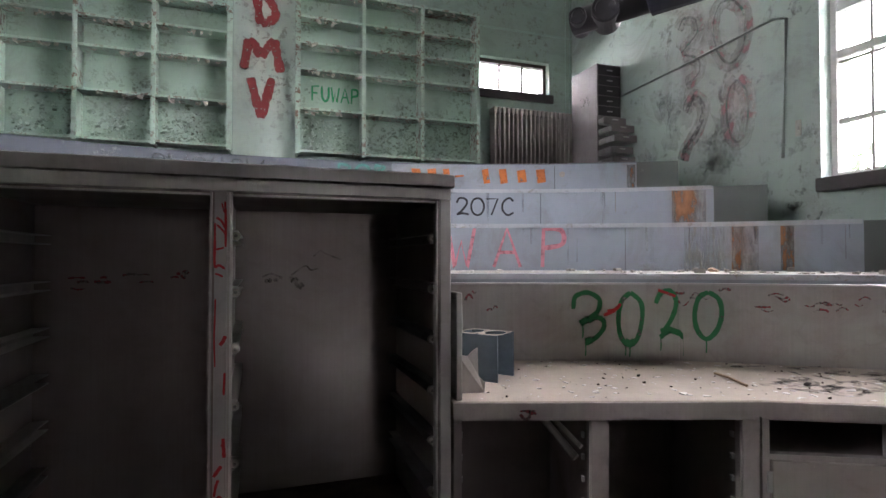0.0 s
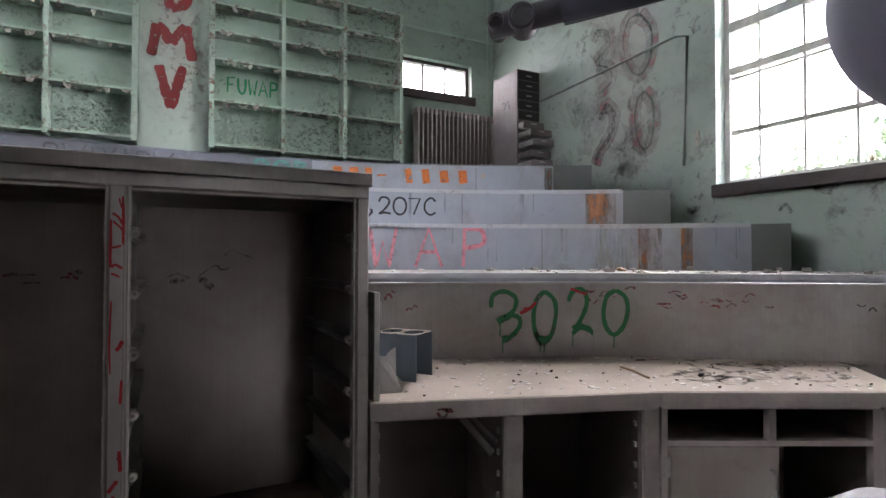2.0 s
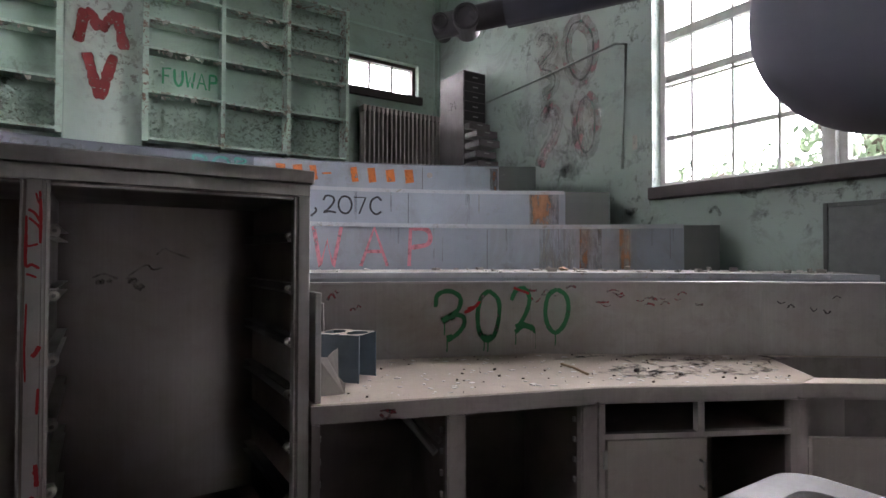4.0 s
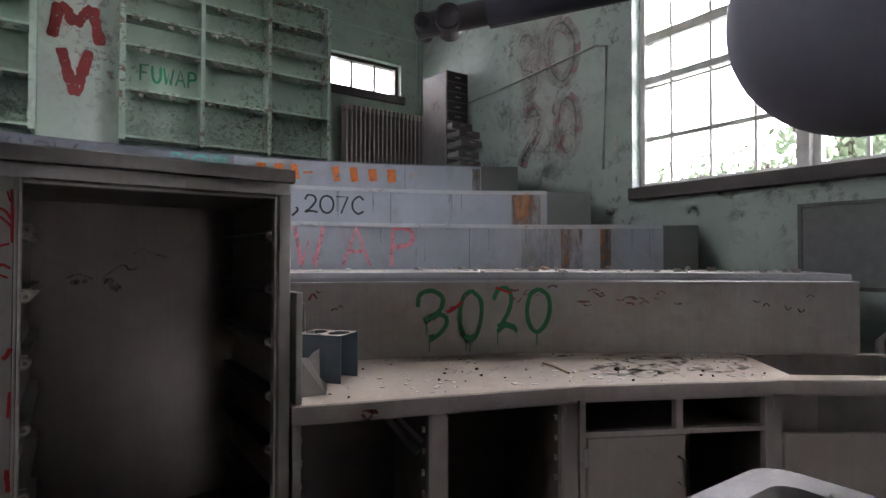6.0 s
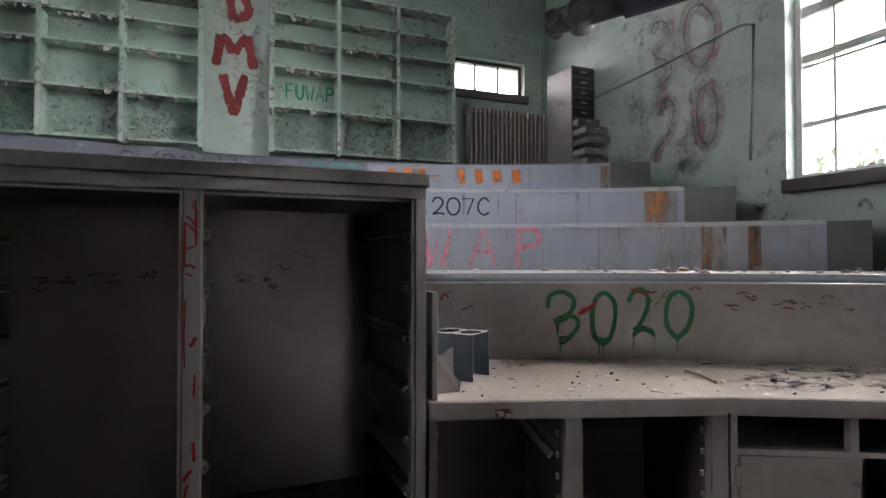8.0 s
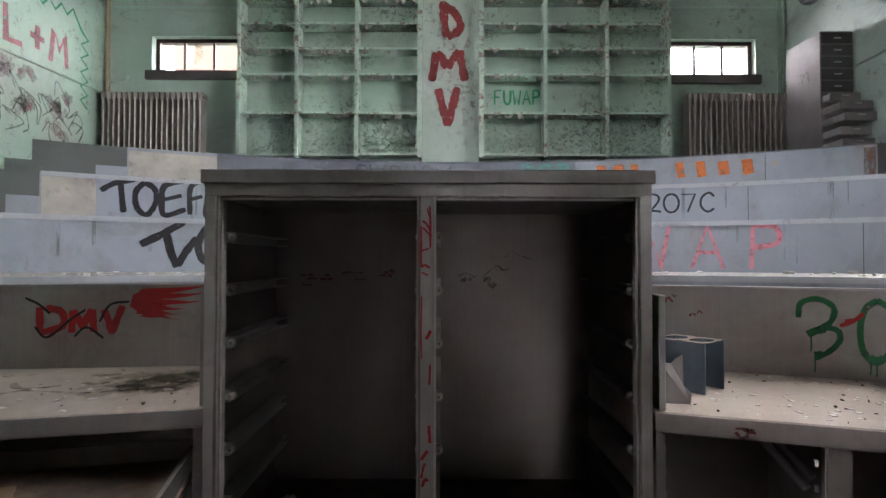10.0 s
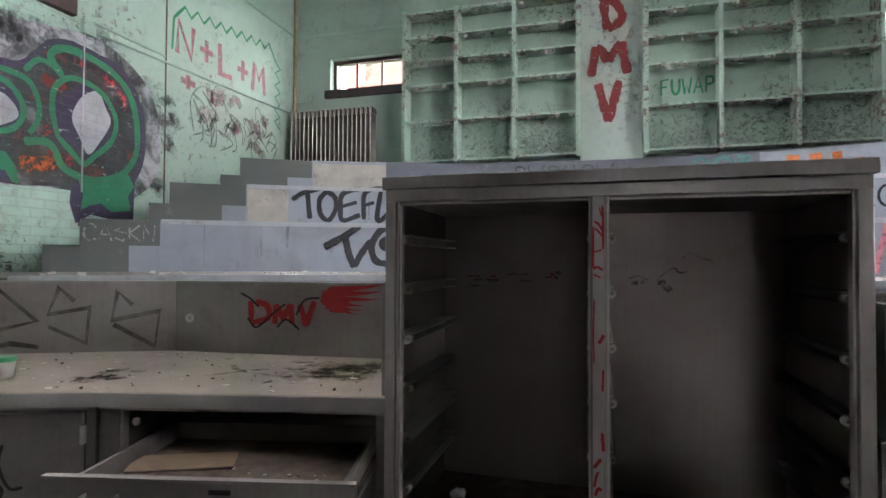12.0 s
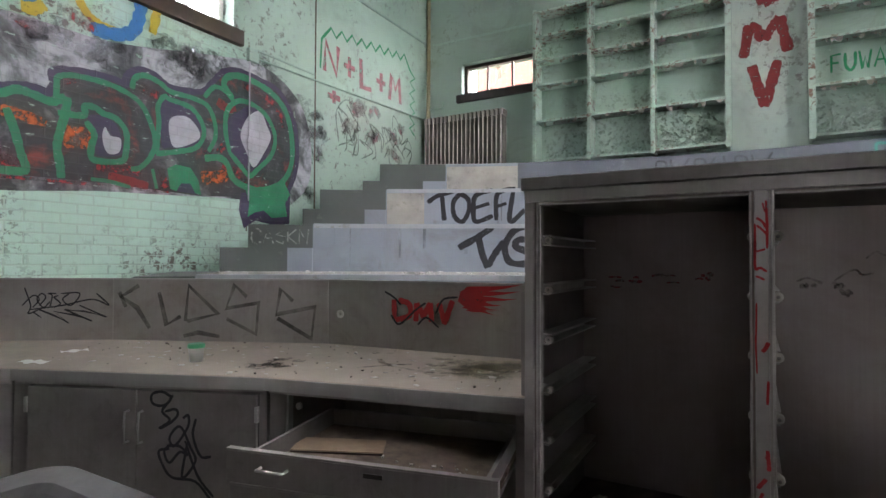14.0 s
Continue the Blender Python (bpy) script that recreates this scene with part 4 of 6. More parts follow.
def drawer(p, q, u0, u1, out, back, zb, zf, zt_, parent):
    d = part("drawer", one(p, q, u0, u1, -out, -out + 0.018, zb, zt_, bevel=0.003), M_STEEL, parent, "deep steel drawer, pulled open")
    part("drawer_edge", one(p, q, u0, u1, -out - 0.002, -out + 0.020, zt_, zt_ + 0.005, bevel=0.0015), M_STEEL, d)
    part("drawer_floor", one(p, q, u0 + 0.02, u1 - 0.02, -out + 0.018, back, zf - 0.01, zf), M_RUSTFLOOR, d, "dirty drawer floor")
    for a in (u0 + 0.03, u1 - 0.075):
        part("drawer_side", one(p, q, a, a + 0.012, -out + 0.018, back, zf, zt_ - 0.008), M_STEEL, d)
    part("drawer_back", one(p, q, u0 + 0.03, u1 - 0.063, back, back + 0.012, zf, zt_ - 0.008), M_STEEL, d)
    return d


d1 = drawer(p, q, 0.02, 0.82, 0.30, 0.20, 0.672, 0.70, 0.765, left)
p_out, q_out = on_plane(p, q)(0, 0, 0.30).to_2d(), on_plane(p, q)(0.9, 0, 0.30).to_2d()
handle(p_out, q_out, 0.66, 0.725, False, d1)
part("label_plate", one(p_out, q_out, 0.33, 0.385, -0.003, 0.0, 0.735, 0.747), M_SOOT, d1, "small dark label strip")
d2 = drawer(p, q, 0.02, 0.82, 0.285, 0.20, 0.45, 0.48, 0.66, left)
card = thing("cardboard", "piece of brown corrugated cardboard in the drawer", "cardboard")
part("sheet", prism([(-1.301, 1.408), (-1.359, 1.516), (-1.09, 1.635), (-1.028, 1.53)], 0.703, 0.711), M_CARD, card)
part("fluting", prism([(-1.297, 1.404), (-1.301, 1.409), (-1.029, 1.529), (-1.026, 1.525)], 0.704, 0.709), M_BROWN, card, "dark torn corrugated edge")

p, q = FL[1], FL[2]
for a, b in ((0.002, 0.03), (0.94, 1.008)):
    part("stile", one(p, q, a, b, 0.016, 0.045, 0.1, 0.845), M_STEEL, left)
for a, b, h, hg in ((0.034, 0.489, 0.468, 0.034), (0.494, 0.937, 0.522, 0.945)):
    door = part("door", one(p, q, a, b, 0.001, 0.024, 0.13, 0.842, bevel=0.0025), M_STEEL, left, "steel cupboard door, closed")
    handle(on_plane(p, q)(0, 0, -0.004).to_2d(), on_plane(p, q)(1, 0, -0.004).to_2d(), h, 0.713, True, door, 0.11)
    part("hinge", one(p, q, hg - 0.006, hg + 0.006, -0.002, 0.012, 0.745, 0.80), M_RUNNER, door, "bright hinge")
# black strips set in the door gaps to stand for their shade
for a, b in ((0.030, 0.033), (0.4895, 0.4935), (0.9375, 0.9395)):
    part("door_gap", one(p, q, a, b, 0.014, 0.03, 0.13, 0.842), M_SHADEBLACK, left, "dark strip for the shade in a door gap")
part("label_plate", one(p, q, 0.63, 0.765, 0.0015, 0.005, 0.785, 0.797), M_SOOT, door, "narrow dark label strip")
fn = on_plane(p, q)
strokes("scrawl", fn, [[(0.35, 0.82), (0.39, 0.84), (0.43, 0.83), (0.43, 0.80), (0.40, 0.79), (0.37, 0.80), (0.35, 0.83)], [(0.37, 0.80), (0.39, 0.77), (0.36, 0.74), (0.40, 0.71), (0.36, 0.73), (0.33, 0.76), (0.34, 0.78), (0.38, 0.77)],
                      [(0.31, 0.75), (0.29, 0.76), (0.29, 0.72), (0.34, 0.65), (0.36, 0.68), (0.32, 0.72), (0.28, 0.65), (0.26, 0.60), (0.31, 0.54), (0.29, 0.67)], [(0.37, 0.65), (0.32, 0.65), (0.29, 0.62), (0.32, 0.63), (0.36, 0.59), (0.38, 0.63), (0.36, 0.65)],
                      [(0.36, 0.64), (0.40, 0.63), (0.39, 0.59), (0.35, 0.54), (0.26, 0.53), (0.20, 0.47)], [(0.26, 0.75), (0.27, 0.69), (0.24, 0.62), (0.20, 0.62)], [(0.30, 0.67), (0.25, 0.55), (0.19, 0.48)]], 0.010, 0.0, M_BLACKSPRAY, left, "black looping scrawl on the door")
p, q = FL[2], FL[3]
part("stile", one(p, q, 0.002, 0.05, 0.016, 0.045, 0.1, 0.845), M_STEEL, left)
part("door", one(p, q, 0.30, 0.72, 0.004, 0.024, 0.13, 0.842), M_STEEL, left)

# writing on the splashbacks
S0, S1, S2 = on_plane(BR[0], BR[1]), on_plane(BR[1], BR[2]), on_plane(BR[2], BR[3])
for fn_, lines_ in ((S0, ([(0.708, 1.113), (0.717, 1.163), (0.767, 1.179), (0.813, 1.152), (0.808, 1.106), (0.778, 1.079)], [(0.744, 1.051), (0.778, 1.079), (0.824, 1.072), (0.831, 1.038), (0.801, 0.999), (0.757, 0.971)],
                         [(0.939, 1.18), (0.98, 1.141), (0.986, 1.077), (0.967, 0.997), (0.933, 0.967), (0.899, 1.003), (0.89, 1.077), (0.904, 1.145), (0.939, 1.18)], [(1.041, 1.136), (1.06, 1.175), (1.099, 1.187), (1.123, 1.145), (1.109, 1.084), (1.068, 1.015)], [(1.058, 0.999), (1.097, 1.026), (1.131, 1.018), (1.154, 0.997)])),
                    (S1, ([(0.109, 1.184), (0.147, 1.155), (0.157, 1.095), (0.138, 1.031), (0.101, 0.996), (0.068, 1.029), (0.058, 1.092), (0.073, 1.158), (0.109, 1.184)],))):
    strokes("lettering", fn_, lines_, 0.019, 0.0035, M_GREENSPRAY, right, "green sprayed number, dripping")
for fn_, u_, v_, l_ in ((S0, 0.746, 1.05, 0.055), (S0, 0.757, 0.975, 0.05), (S0, 0.918, 0.98, 0.055), (S0, 0.935, 0.97, 0.05), (S0, 1.06, 1.0, 0.055), (S0, 1.152, 1.0, 0.075), (S1, 0.10, 1.0, 0.06)):
    strokes("drip", fn_, [[(u_, v_), (u_ + 0.001, v_ - l_ * 0.6), (u_ - 0.001, v_ - l_)]], 0.005, 0.004, M_GREENSPRAY, right, "thin green drip")
strokes("blot", S0, [[(0.735, 1.055), (0.76, 1.068), (0.79, 1.075)], [(0.755, 0.985), (0.78, 0.99)], [(0.915, 0.985), (0.935, 0.975), (0.955, 0.985)], [(1.06, 1.02), (1.09, 1.03), (1.14, 1.015)]], 0.026, 0.0045, M_GREENSPRAY, right, "heavy green blot")
strokes("smear", S0, [[(0.831, 1.088), (0.87, 1.106), (0.90, 1.134)], [(0.845, 1.105), (0.88, 1.112)], [(1.05, 1.19), (1.12, 1.165)]], 0.014, 0.006, M_RED, right, "red smear")
smears(S1, -0.02, 0.16, 1.15, 1.2, 6, 0.008, 0.05, M_DRIED, right, "dried red smears", 0.004, 0.6)
smears(S1, 0.18, 0.70, 1.11, 1.18, 16, 0.006, 0.06, M_DRIED, right, "dried red smears", 0.004, 0.4)
smears(S2, 0.0, 0.4, 1.1, 1.17, 5, 0.006, 0.04, M_SOOT, right, "dark scuffs", 0.004, 0.8)
smears(S0, 0.1, 0.5, 1.1, 1.19, 4, 0.008, 0.04, M_DRIED, right, "dried red smears", 0.004, 0.8)
L0, L1, L2 = on_plane(BL[0], BL[1]), on_plane(BL[1], BL[2]), on_plane(BL[2], BL[3])
for pts in ([(0.985, 1.181), (1.079, 1.124), (0.992, 1.068), (0.924, 0.966)], [(1.089, 1.147), (1.053, 1.072)], [(0.876, 1.148), (0.835, 0.985), (0.76, 1.028)], [(0.735, 1.004), (0.719, 1.183), (0.565, 1.043), (0.726, 1.004)],
            [(0.415, 1.128), (0.479, 1.187), (0.522, 1.071), (0.353, 1.10), (0.366, 0.945), (0.518, 1.018)], [(0.179, 1.11), (0.242, 1.17), (0.263, 1.044), (0.066, 1.083), (0.083, 0.927), (0.257, 1.025)], [(0.743, 0.929), (0.668, 0.948), (0.554, 0.93)]):
    bm = bmesh.new()
    stroke(bm, L1, pts, 0.026, 0.004, False)
    part("lettering", bm, M_GREYSPRAY, left, "faded grey sprayed letter")
strokes("lettering", L0, [[(0.85, 1.133), (0.848, 1.09), (0.846, 1.04)], [(0.827, 1.13), (0.772, 1.115), (0.768, 1.063), (0.841, 1.038)], [(0.736, 1.037), (0.734, 1.08), (0.732, 1.12)], [(0.732, 1.12), (0.714, 1.09), (0.697, 1.064), (0.68, 1.095), (0.663, 1.123)], [(0.663, 1.123), (0.66, 1.08), (0.657, 1.039)], [(0.623, 1.124), (0.605, 1.08), (0.593, 1.042), (0.573, 1.09), (0.555, 1.137)]], 0.027, 0.005, M_RED, left, "thick red letter over black strokes")
strokes("scrawl", L0, [[(0.899, 1.168), (0.853, 1.145), (0.812, 1.109)], [(0.864, 1.061), (0.821, 1.021), (0.739, 1.087), (0.687, 1.123)], [(0.726, 1.023), (0.682, 1.057), (0.622, 1.016)], [(0.637, 1.077), (0.599, 1.141), (0.53, 1.153)]], 0.009, 0.0058, M_BLACKSPRAY, left, "black brushed strokes")
for k, (u, v, l, w) in enumerate([(0.50, 1.15, 0.13, 0.075), (0.47, 1.192, 0.23, 0.020), (0.46, 1.172, 0.21, 0.022), (0.46, 1.15, 0.20, 0.022), (0.47, 1.13, 0.14, 0.026), (0.47, 1.115, 0.13, 0.020), (0.46, 1.10, 0.12, 0.018), (0.48, 1.11, 0.13, 0.014)]):
    bm = bmesh.new()      # flame tongues, thick at the root and pointed
    root, dip = 0.03, (v - 1.15) * 0.45
    ring = [(u + root, v - w * 0.2), (u + root * 0.6, v + w * 0.4), (u, v + w * 0.5), (u - l * 0.4, v + w * 0.42 + dip * 0.2), (u - l * 0.7, v + w * 0.12 + dip * 0.7), (u - l, v + dip + 0.004), (u - l * 0.7, v - w * 0.25 + dip * 0.5), (u - l * 0.35, v - w * 0.45), (u, v - w * 0.5)]
    bm.faces.new([bm.verts.new(L0(a_, b_, 0.005 + k * 2e-4)) for a_, b_ in ring])
    part("flame", bm, M_RED, left, "red brushed flame tongue")
strokes("scrawl", L2, [[(0.42, 1.17), (0.39, 1.08), (0.40, 1.04), (0.35, 1.06)], [(0.43, 1.08), (0.38, 1.13), (0.35, 1.11), (0.38, 1.07)], [(0.35, 1.08), (0.32, 1.12), (0.34, 1.14), (0.36, 1.11), (0.33, 1.07), (0.30, 1.10)], [(0.30, 1.07), (0.29, 1.13), (0.31, 1.14), (0.27, 1.14)],
                       [(0.26, 1.13), (0.28, 1.12), (0.25, 1.09), (0.28, 1.07)], [(0.21, 1.14), (0.24, 1.11), (0.20, 1.08), (0.16, 1.14), (0.25, 1.14)], [(0.39, 1.06), (0.24, 1.08), (0.10, 1.11), (0.02, 1.08), (0.08, 1.14)]], 0.007, 0.004, M_BLACKSPRAY, left, "black scribbled tag")
bm = bmesh.new()
stroke(bm, L2, [(0.38, 1.05), (0.34, 1.02), (0.35, 1.06), (0.28, 1.03), (0.21, 0.99), (0.28, 1.05), (0.18, 1.03), (0.10, 1.00), (0.23, 1.06), (0.14, 1.05), (0.03, 1.02), (0.16, 1.08)], 0.009, 0.005, False)
part("scrawl", bm, M_BLACKSPRAY, left, "black scribbled tag")
ring = thing("drain_ring", "pale round socket ring set in the steel splashback", "fitting")
part("ring", lathe([(0.007, 0.004), (0.016, 0.007), (0.020, 0.003), (0.020, 0.0), (0.007, 0.0)], 20, Matrix.Translation(L0(1.149, 1.052, 0.001)) @ pose(0, 0, 0, 90, 0, 6)), M_PAPER, ring)

# ======================= things on the counters =======================
cupbox = thing("dispenser_box", "blue sheet metal box with round holes in its top", "box")
tb = pose(0.844, 1.92, ZK, 0, 0, -51)
part("front", boxes((-0.10, 0.07, -0.065, -0.061, 0.0, 0.155)), M_BLUE, cupbox)
part("back", boxes((-0.10, 0.07, 0.061, 0.065, 0.0, 0.155)), M_BLUE, cupbox)
part("side", boxes((-0.10, -0.096, -0.061, 0.061, 0.0, 0.155)), M_BLUE, cupbox)
bm = bmesh.new()
n = 20
for cx_ in (-0.055, 0.03):
    for k in range(n):
        a, b = 2 * math.pi * k / n, 2 * math.pi * (k + 1) / n

        def edge(t_, r=0.0425):
            c_, s_ = math.cos(t_), math.sin(t_)
            m_ = max(abs(c_), abs(s_))
            return cx_ + c_ / m_ * r, s_ / m_ * 0.065
        i0, i1 = (cx_ + 0.034 * math.cos(a), 0.045 * math.sin(a)), (cx_ + 0.034 * math.cos(b), 0.045 * math.sin(b))
        o0, o1 = edge(a), edge(b)
        bm.faces.new([bm.verts.new((*c_, 0.156)) for c_ in (i0, o0, o1, i1)])
part("top", bm, M_COUNTER, cupbox, "dusty top with round holes")
cupbox.matrix_world = tb
sheet = thing("torn_plastic", "torn milky plastic sheet leaning on the box", "plastic")
bm = bmesh.new()
pts = [(0, 0), (0.082, 0.0), (0.085, 0.03), (0.064, 0.052), (0.062, 0.138), (0.045, 0.128), (0.03, 0.112), (0, 0.118)]
lo = [bm.verts.new((x, 0.012 * math.sin(x * 30), z)) for x, z in pts]
hi = [bm.verts.new((x, 0.003 + 0.012 * math.sin(x * 30), z)) for x, z in pts]
bm.faces.new(lo)
bm.faces.new(hi[::-1])
for i in range(len(pts)):
    bm.faces.new((lo[i], lo[(i + 1) % len(pts)], hi[(i + 1) % len(pts)], hi[i]))
part("sheet", bm, M_MILKY, sheet)
sheet.matrix_world = pose(0.665, 1.735, ZK, 0, 0, -14)
rod = thing("tap_rod", "thin bent metal rod standing behind the blue box", "rod")
part("rod", tube([(0.815, 2.1, ZK), (0.816, 2.1, 1.06), (0.812, 2.098, 1.12), (0.808, 2.09, 1.15)], 0.006, 8), M_STEEL, rod, "", True)
part("collar", lathe([(0, 0.02), (0.012, 0.02), (0.014, 0.0), (0, 0.0)], 12, pose(0.815, 2.1, ZK + 0.0005)), M_STEELBRIGHT, rod)
cup = thing("plastic_cup", "small clear specimen cup with a green lid", "cup")
part("cup", lathe([(0, 0), (0.024, 0), (0.03, 0.055), (0.027, 0.055), (0.022, 0.004), (0, 0.004)], 20, pose(-1.96, 1.54, ZK)), M_MILKY, cup, smooth=True)
part("lid", lathe([(0, 0.072), (0.03, 0.072), (0.033, 0.068), (0.033, 0.056), (0.0, 0.056)], 20, pose(-1.96, 1.54, ZK)), M_LID, cup, "green snap lid")


def flakes(name, label, n, place, size, material, seed, tall=0.3):
    rng = random.Random(seed)
    bm = bmesh.new()
    for i in range(n):
        x, y, z = place(rng)
        s = size * rng.uniform(0.35, 1.4) ** 2
        k = rng.randint(4, 6)
        ang = sorted(rng.uniform(0, 6.28) for _ in range(k))
        h = s * tall * rng.uniform(0.3, 1.5)
        ring_ = [(x + s * math.cos(a) * rng.uniform(0.6, 1.2), y + s * math.sin(a) * rng.uniform(0.6, 1.2)) for a in ang]
        lo_ = [bm.verts.new((*c_, z)) for c_ in ring_]
        hi_ = [bm.verts.new((*c_, z + h + rng.uniform(0, h))) for c_ in ring_]
        bm.faces.new(hi_)
        for j in range(k):
            bm.faces.new((lo_[j], lo_[(j + 1) % k], hi_[(j + 1) % k], hi_[j]))
    bmesh.ops.recalc_face_normals(bm, faces=bm.faces)
    return tagged(finish(name, bm, material), label, "debris", kind="stuff")


def between(front, back, lo=0.05, hi=0.95):
    def place(rng):
        i = rng.randrange(min(len(front), len(back)) - 1)
        s, t = rng.random(), rng.uniform(lo, hi)
        f = Vector(front[i]).lerp(Vector(front[i + 1]), s)
        b = Vector(back[i]).lerp(Vector(back[i + 1]), s)
        c_ = f.lerp(b, t)
        return c_.x, c_.y, ZK
    return place


def on_ring(r0, r1, a0, a1, z):
    def place(rng):
        r, a = rng.uniform(r0, r1), radians(rng.uniform(a0, a1))
        return CX + r * math.sin(a), CY + r * math.cos(a), z
    return place


flakes("plaster_flakes", "white paint flakes scattered on the counter", 300, between(FR[:3], BR[:3]), 0.0075, M_PAPER, 1, 0.12)
flakes("dark_grit", "dark crumbs scattered on the counter", 170, between(FR[:3], BR[:3]), 0.0030, M_CRUMB, 2, 0.6)
flakes("plaster_flakes", "white paint flakes scattered on the counter", 110, between(FL[:3], BL[:3]), 0.009, M_PAPER, 3, 0.12)
flakes("dark_grit", "dark crumbs scattered on the counter", 120, between(FL[:3], BL[:3]), 0.0030, M_CRUMB, 4, 0.5)
flakes("rubble", "plaster crumbs along the tier floor", 260, on_ring(RL + 0.05, RA - 0.03, -44, 55, ZT + 0.004), 0.012, M_PAPER, 5, 0.3)
flakes("rubble", "plaster crumbs along the tier floor", 60, on_ring(RL + 0.05, RA - 0.03, 22, 55, ZT + 0.004), 0.022, M_TREAD, 6, 0.35)
flakes("drawer_grit", "pale grit in the open drawer", 60, lambda g: tuple(on_plane(FL[0], FL[1])(g.uniform(0.06, 0.45), 0.7005, g.uniform(0.05, 0.27))), 0.005, M_PAPER, 7, 0.4)
# larger single pieces
for x, y, r, s in ((1.769, 1.465, 30, 0.012), (1.346, 1.758, -20, 0.008), (-1.52, 2.0, 10, 0.011), (-2.55, 1.70, 0, 0.012)):
    st = thing("plaster_lump", "lump of broken plaster on the counter", "rubble", "plaster lumps")
    bm = bmesh.new()
    bmesh.ops.create_icosphere(bm, subdivisions=2, radius=s)
    for v in bm.verts:
        v.co *= 0.8 + 0.5 * noise.noise(v.co * 90 + Vector((x, y, 0)))
        v.co.z *= 0.7
    part("lump", bm, M_SOOT if x > 0 else M_PAPER, st)
    st.matrix_world = pose(x, y, ZK + s * 0.45, 0, 0, r)
st = thing("stone", "small broken stone on the tier floor", "stone")
bm = bmesh.new()
bmesh.ops.create_icosphere(bm, subdivisions=2, radius=0.035)
for v in bm.verts:
    v.co = Vector((v.co.x * 1.3, v.co.y, v.co.z * 0.55)) * (0.85 + 0.5 * noise.noise(v.co * 30))
part("stone", bm, M_CARD, st)
st.matrix_world = pose(3.0, 3.05, ZT + 0.018)
stick = thing("stick", "thin splinter of wood lying on the counter", "stick")
part("stick", tube([(1.621, 1.694, ZK + 0.006), (1.60, 1.61, ZK + 0.008), (1.569, 1.514, ZK + 0.005)], 0.0045, 6), M_CARD, stick)
for x, y, r in ((-2.47, 1.20, 20), (-2.62, 1.42, 70)):
    pp = thing("paper_scrap", "torn white paper scrap on the counter", "paper", "paper scraps")
    bm = bmesh.new()
    n = 9
    top = [[bm.verts.new((0.013 * i - 0.06, 0.02 * j - 0.03 + random.uniform(-0.006, 0.006), 0.004 + 0.004 * math.sin(i * 1.3 + j))) for j in range(4)] for i in range(n)]
    for i in range(n - 1):
        for j in range(3):
            bm.faces.new((top[i][j], top[i + 1][j], top[i + 1][j + 1], top[i][j + 1]))
    bmesh.ops.solidify(bm, geom=list(bm.faces), thickness=0.001)
    part("scrap", bm, M_WHITEPAPER, pp)
    pp.matrix_world = pose(x, y, ZK, 0, 0, r)
# a rust brown stain and long dark scrapes on the left counter top
KT = lambda u, v, o: Vector((u, v, ZK + o))
smears(KT, -1.80, -1.62, 1.58, 1.78, 14, 0.05, 0.10, M_BROWNSOFT, left, "rust brown stain", 0.0025, 0.8)
smears(KT, -1.74, -1.66, 1.64, 1.76, 6, 0.03, 0.06, M_BROWNSOFT, left, "dark heart of the stain", 0.004, 0.8)
strokes("scrape", KT, [[(-1.315, 1.758), (-1.25, 1.86), (-1.20, 1.90)], [(-1.25, 1.86), (-1.10, 1.83), (-1.022, 1.828)], [(-1.0, 1.84), (-0.90, 1.88), (-0.80, 1.87)], [(-0.86, 1.82), (-0.80, 1.86)]], 0.022, 0.003, M_SOOTSOFT, left, "long dark scrape in the dust")
# grime that also paints in the shade next to the cabinet
smears(KT, -1.10, -0.84, 1.86, 2.12, 26, 0.12, 0.19, M_GRIMESHADE, left, "olive brown grime and painted shade beside the cabinet", 0.002, 0.6)
# dark stains on the counters
for fr_, bk_, seed, cnt, mt in ((FR, BR, 11, 26, M_SOOTSOFT), (FL, BL, 12, 7, M_BROWNSOFT)):
    rng = random.Random(seed)
    bm = bmesh.new()
    for i in range(cnt):
        s, t = rng.uniform(0.12, 1.0), rng.uniform(0.2, 0.85)
        f = Vector(fr_[1]).lerp(Vector(fr_[2]), s) if mt is M_SOOTSOFT else Vector(fr_[0]).lerp(Vector(fr_[1]), rng.uniform(0.2, 1.2))
        b = Vector(bk_[1]).lerp(Vector(bk_[2]), s) if mt is M_SOOTSOFT else Vector(bk_[0]).lerp(Vector(bk_[1]), rng.uniform(0.2, 1.0))
        c_ = f.lerp(b, t)
        l, a = rng.uniform(0.05, 0.16), rng.uniform(-0.9, 0.3)
        flat = lambda u, v, o: Vector((u, v, ZK + o))
        stroke(bm, flat, [(c_.x, c_.y), (c_.x + l * math.cos(a), c_.y + l * math.sin(a)), (c_.x + l * 1.6 * math.cos(a + 0.5), c_.y + l * 1.6 * math.sin(a + 0.5))], rng.uniform(0.015, 0.045), 0.0015 + i * 5e-5, True, 0.5)
    part("stain", bm, mt, right if mt is M_SOOTSOFT else left, "dark smudged stain")

# ======================= shelving on the north wall =======================
shelving = thing("wall_shelving", "green painted pigeonhole shelving, paint peeling", "shelving")
VX = (-2.53, -1.803, -1.045, -0.247, 0.527, 1.336, 2.112, 2.897)
HZ = (2.645, 3.166, 3.655, 3.988, 4.301, 4.634)
DS = 0.28
WN = on_plane((0, YB), (1, YB))
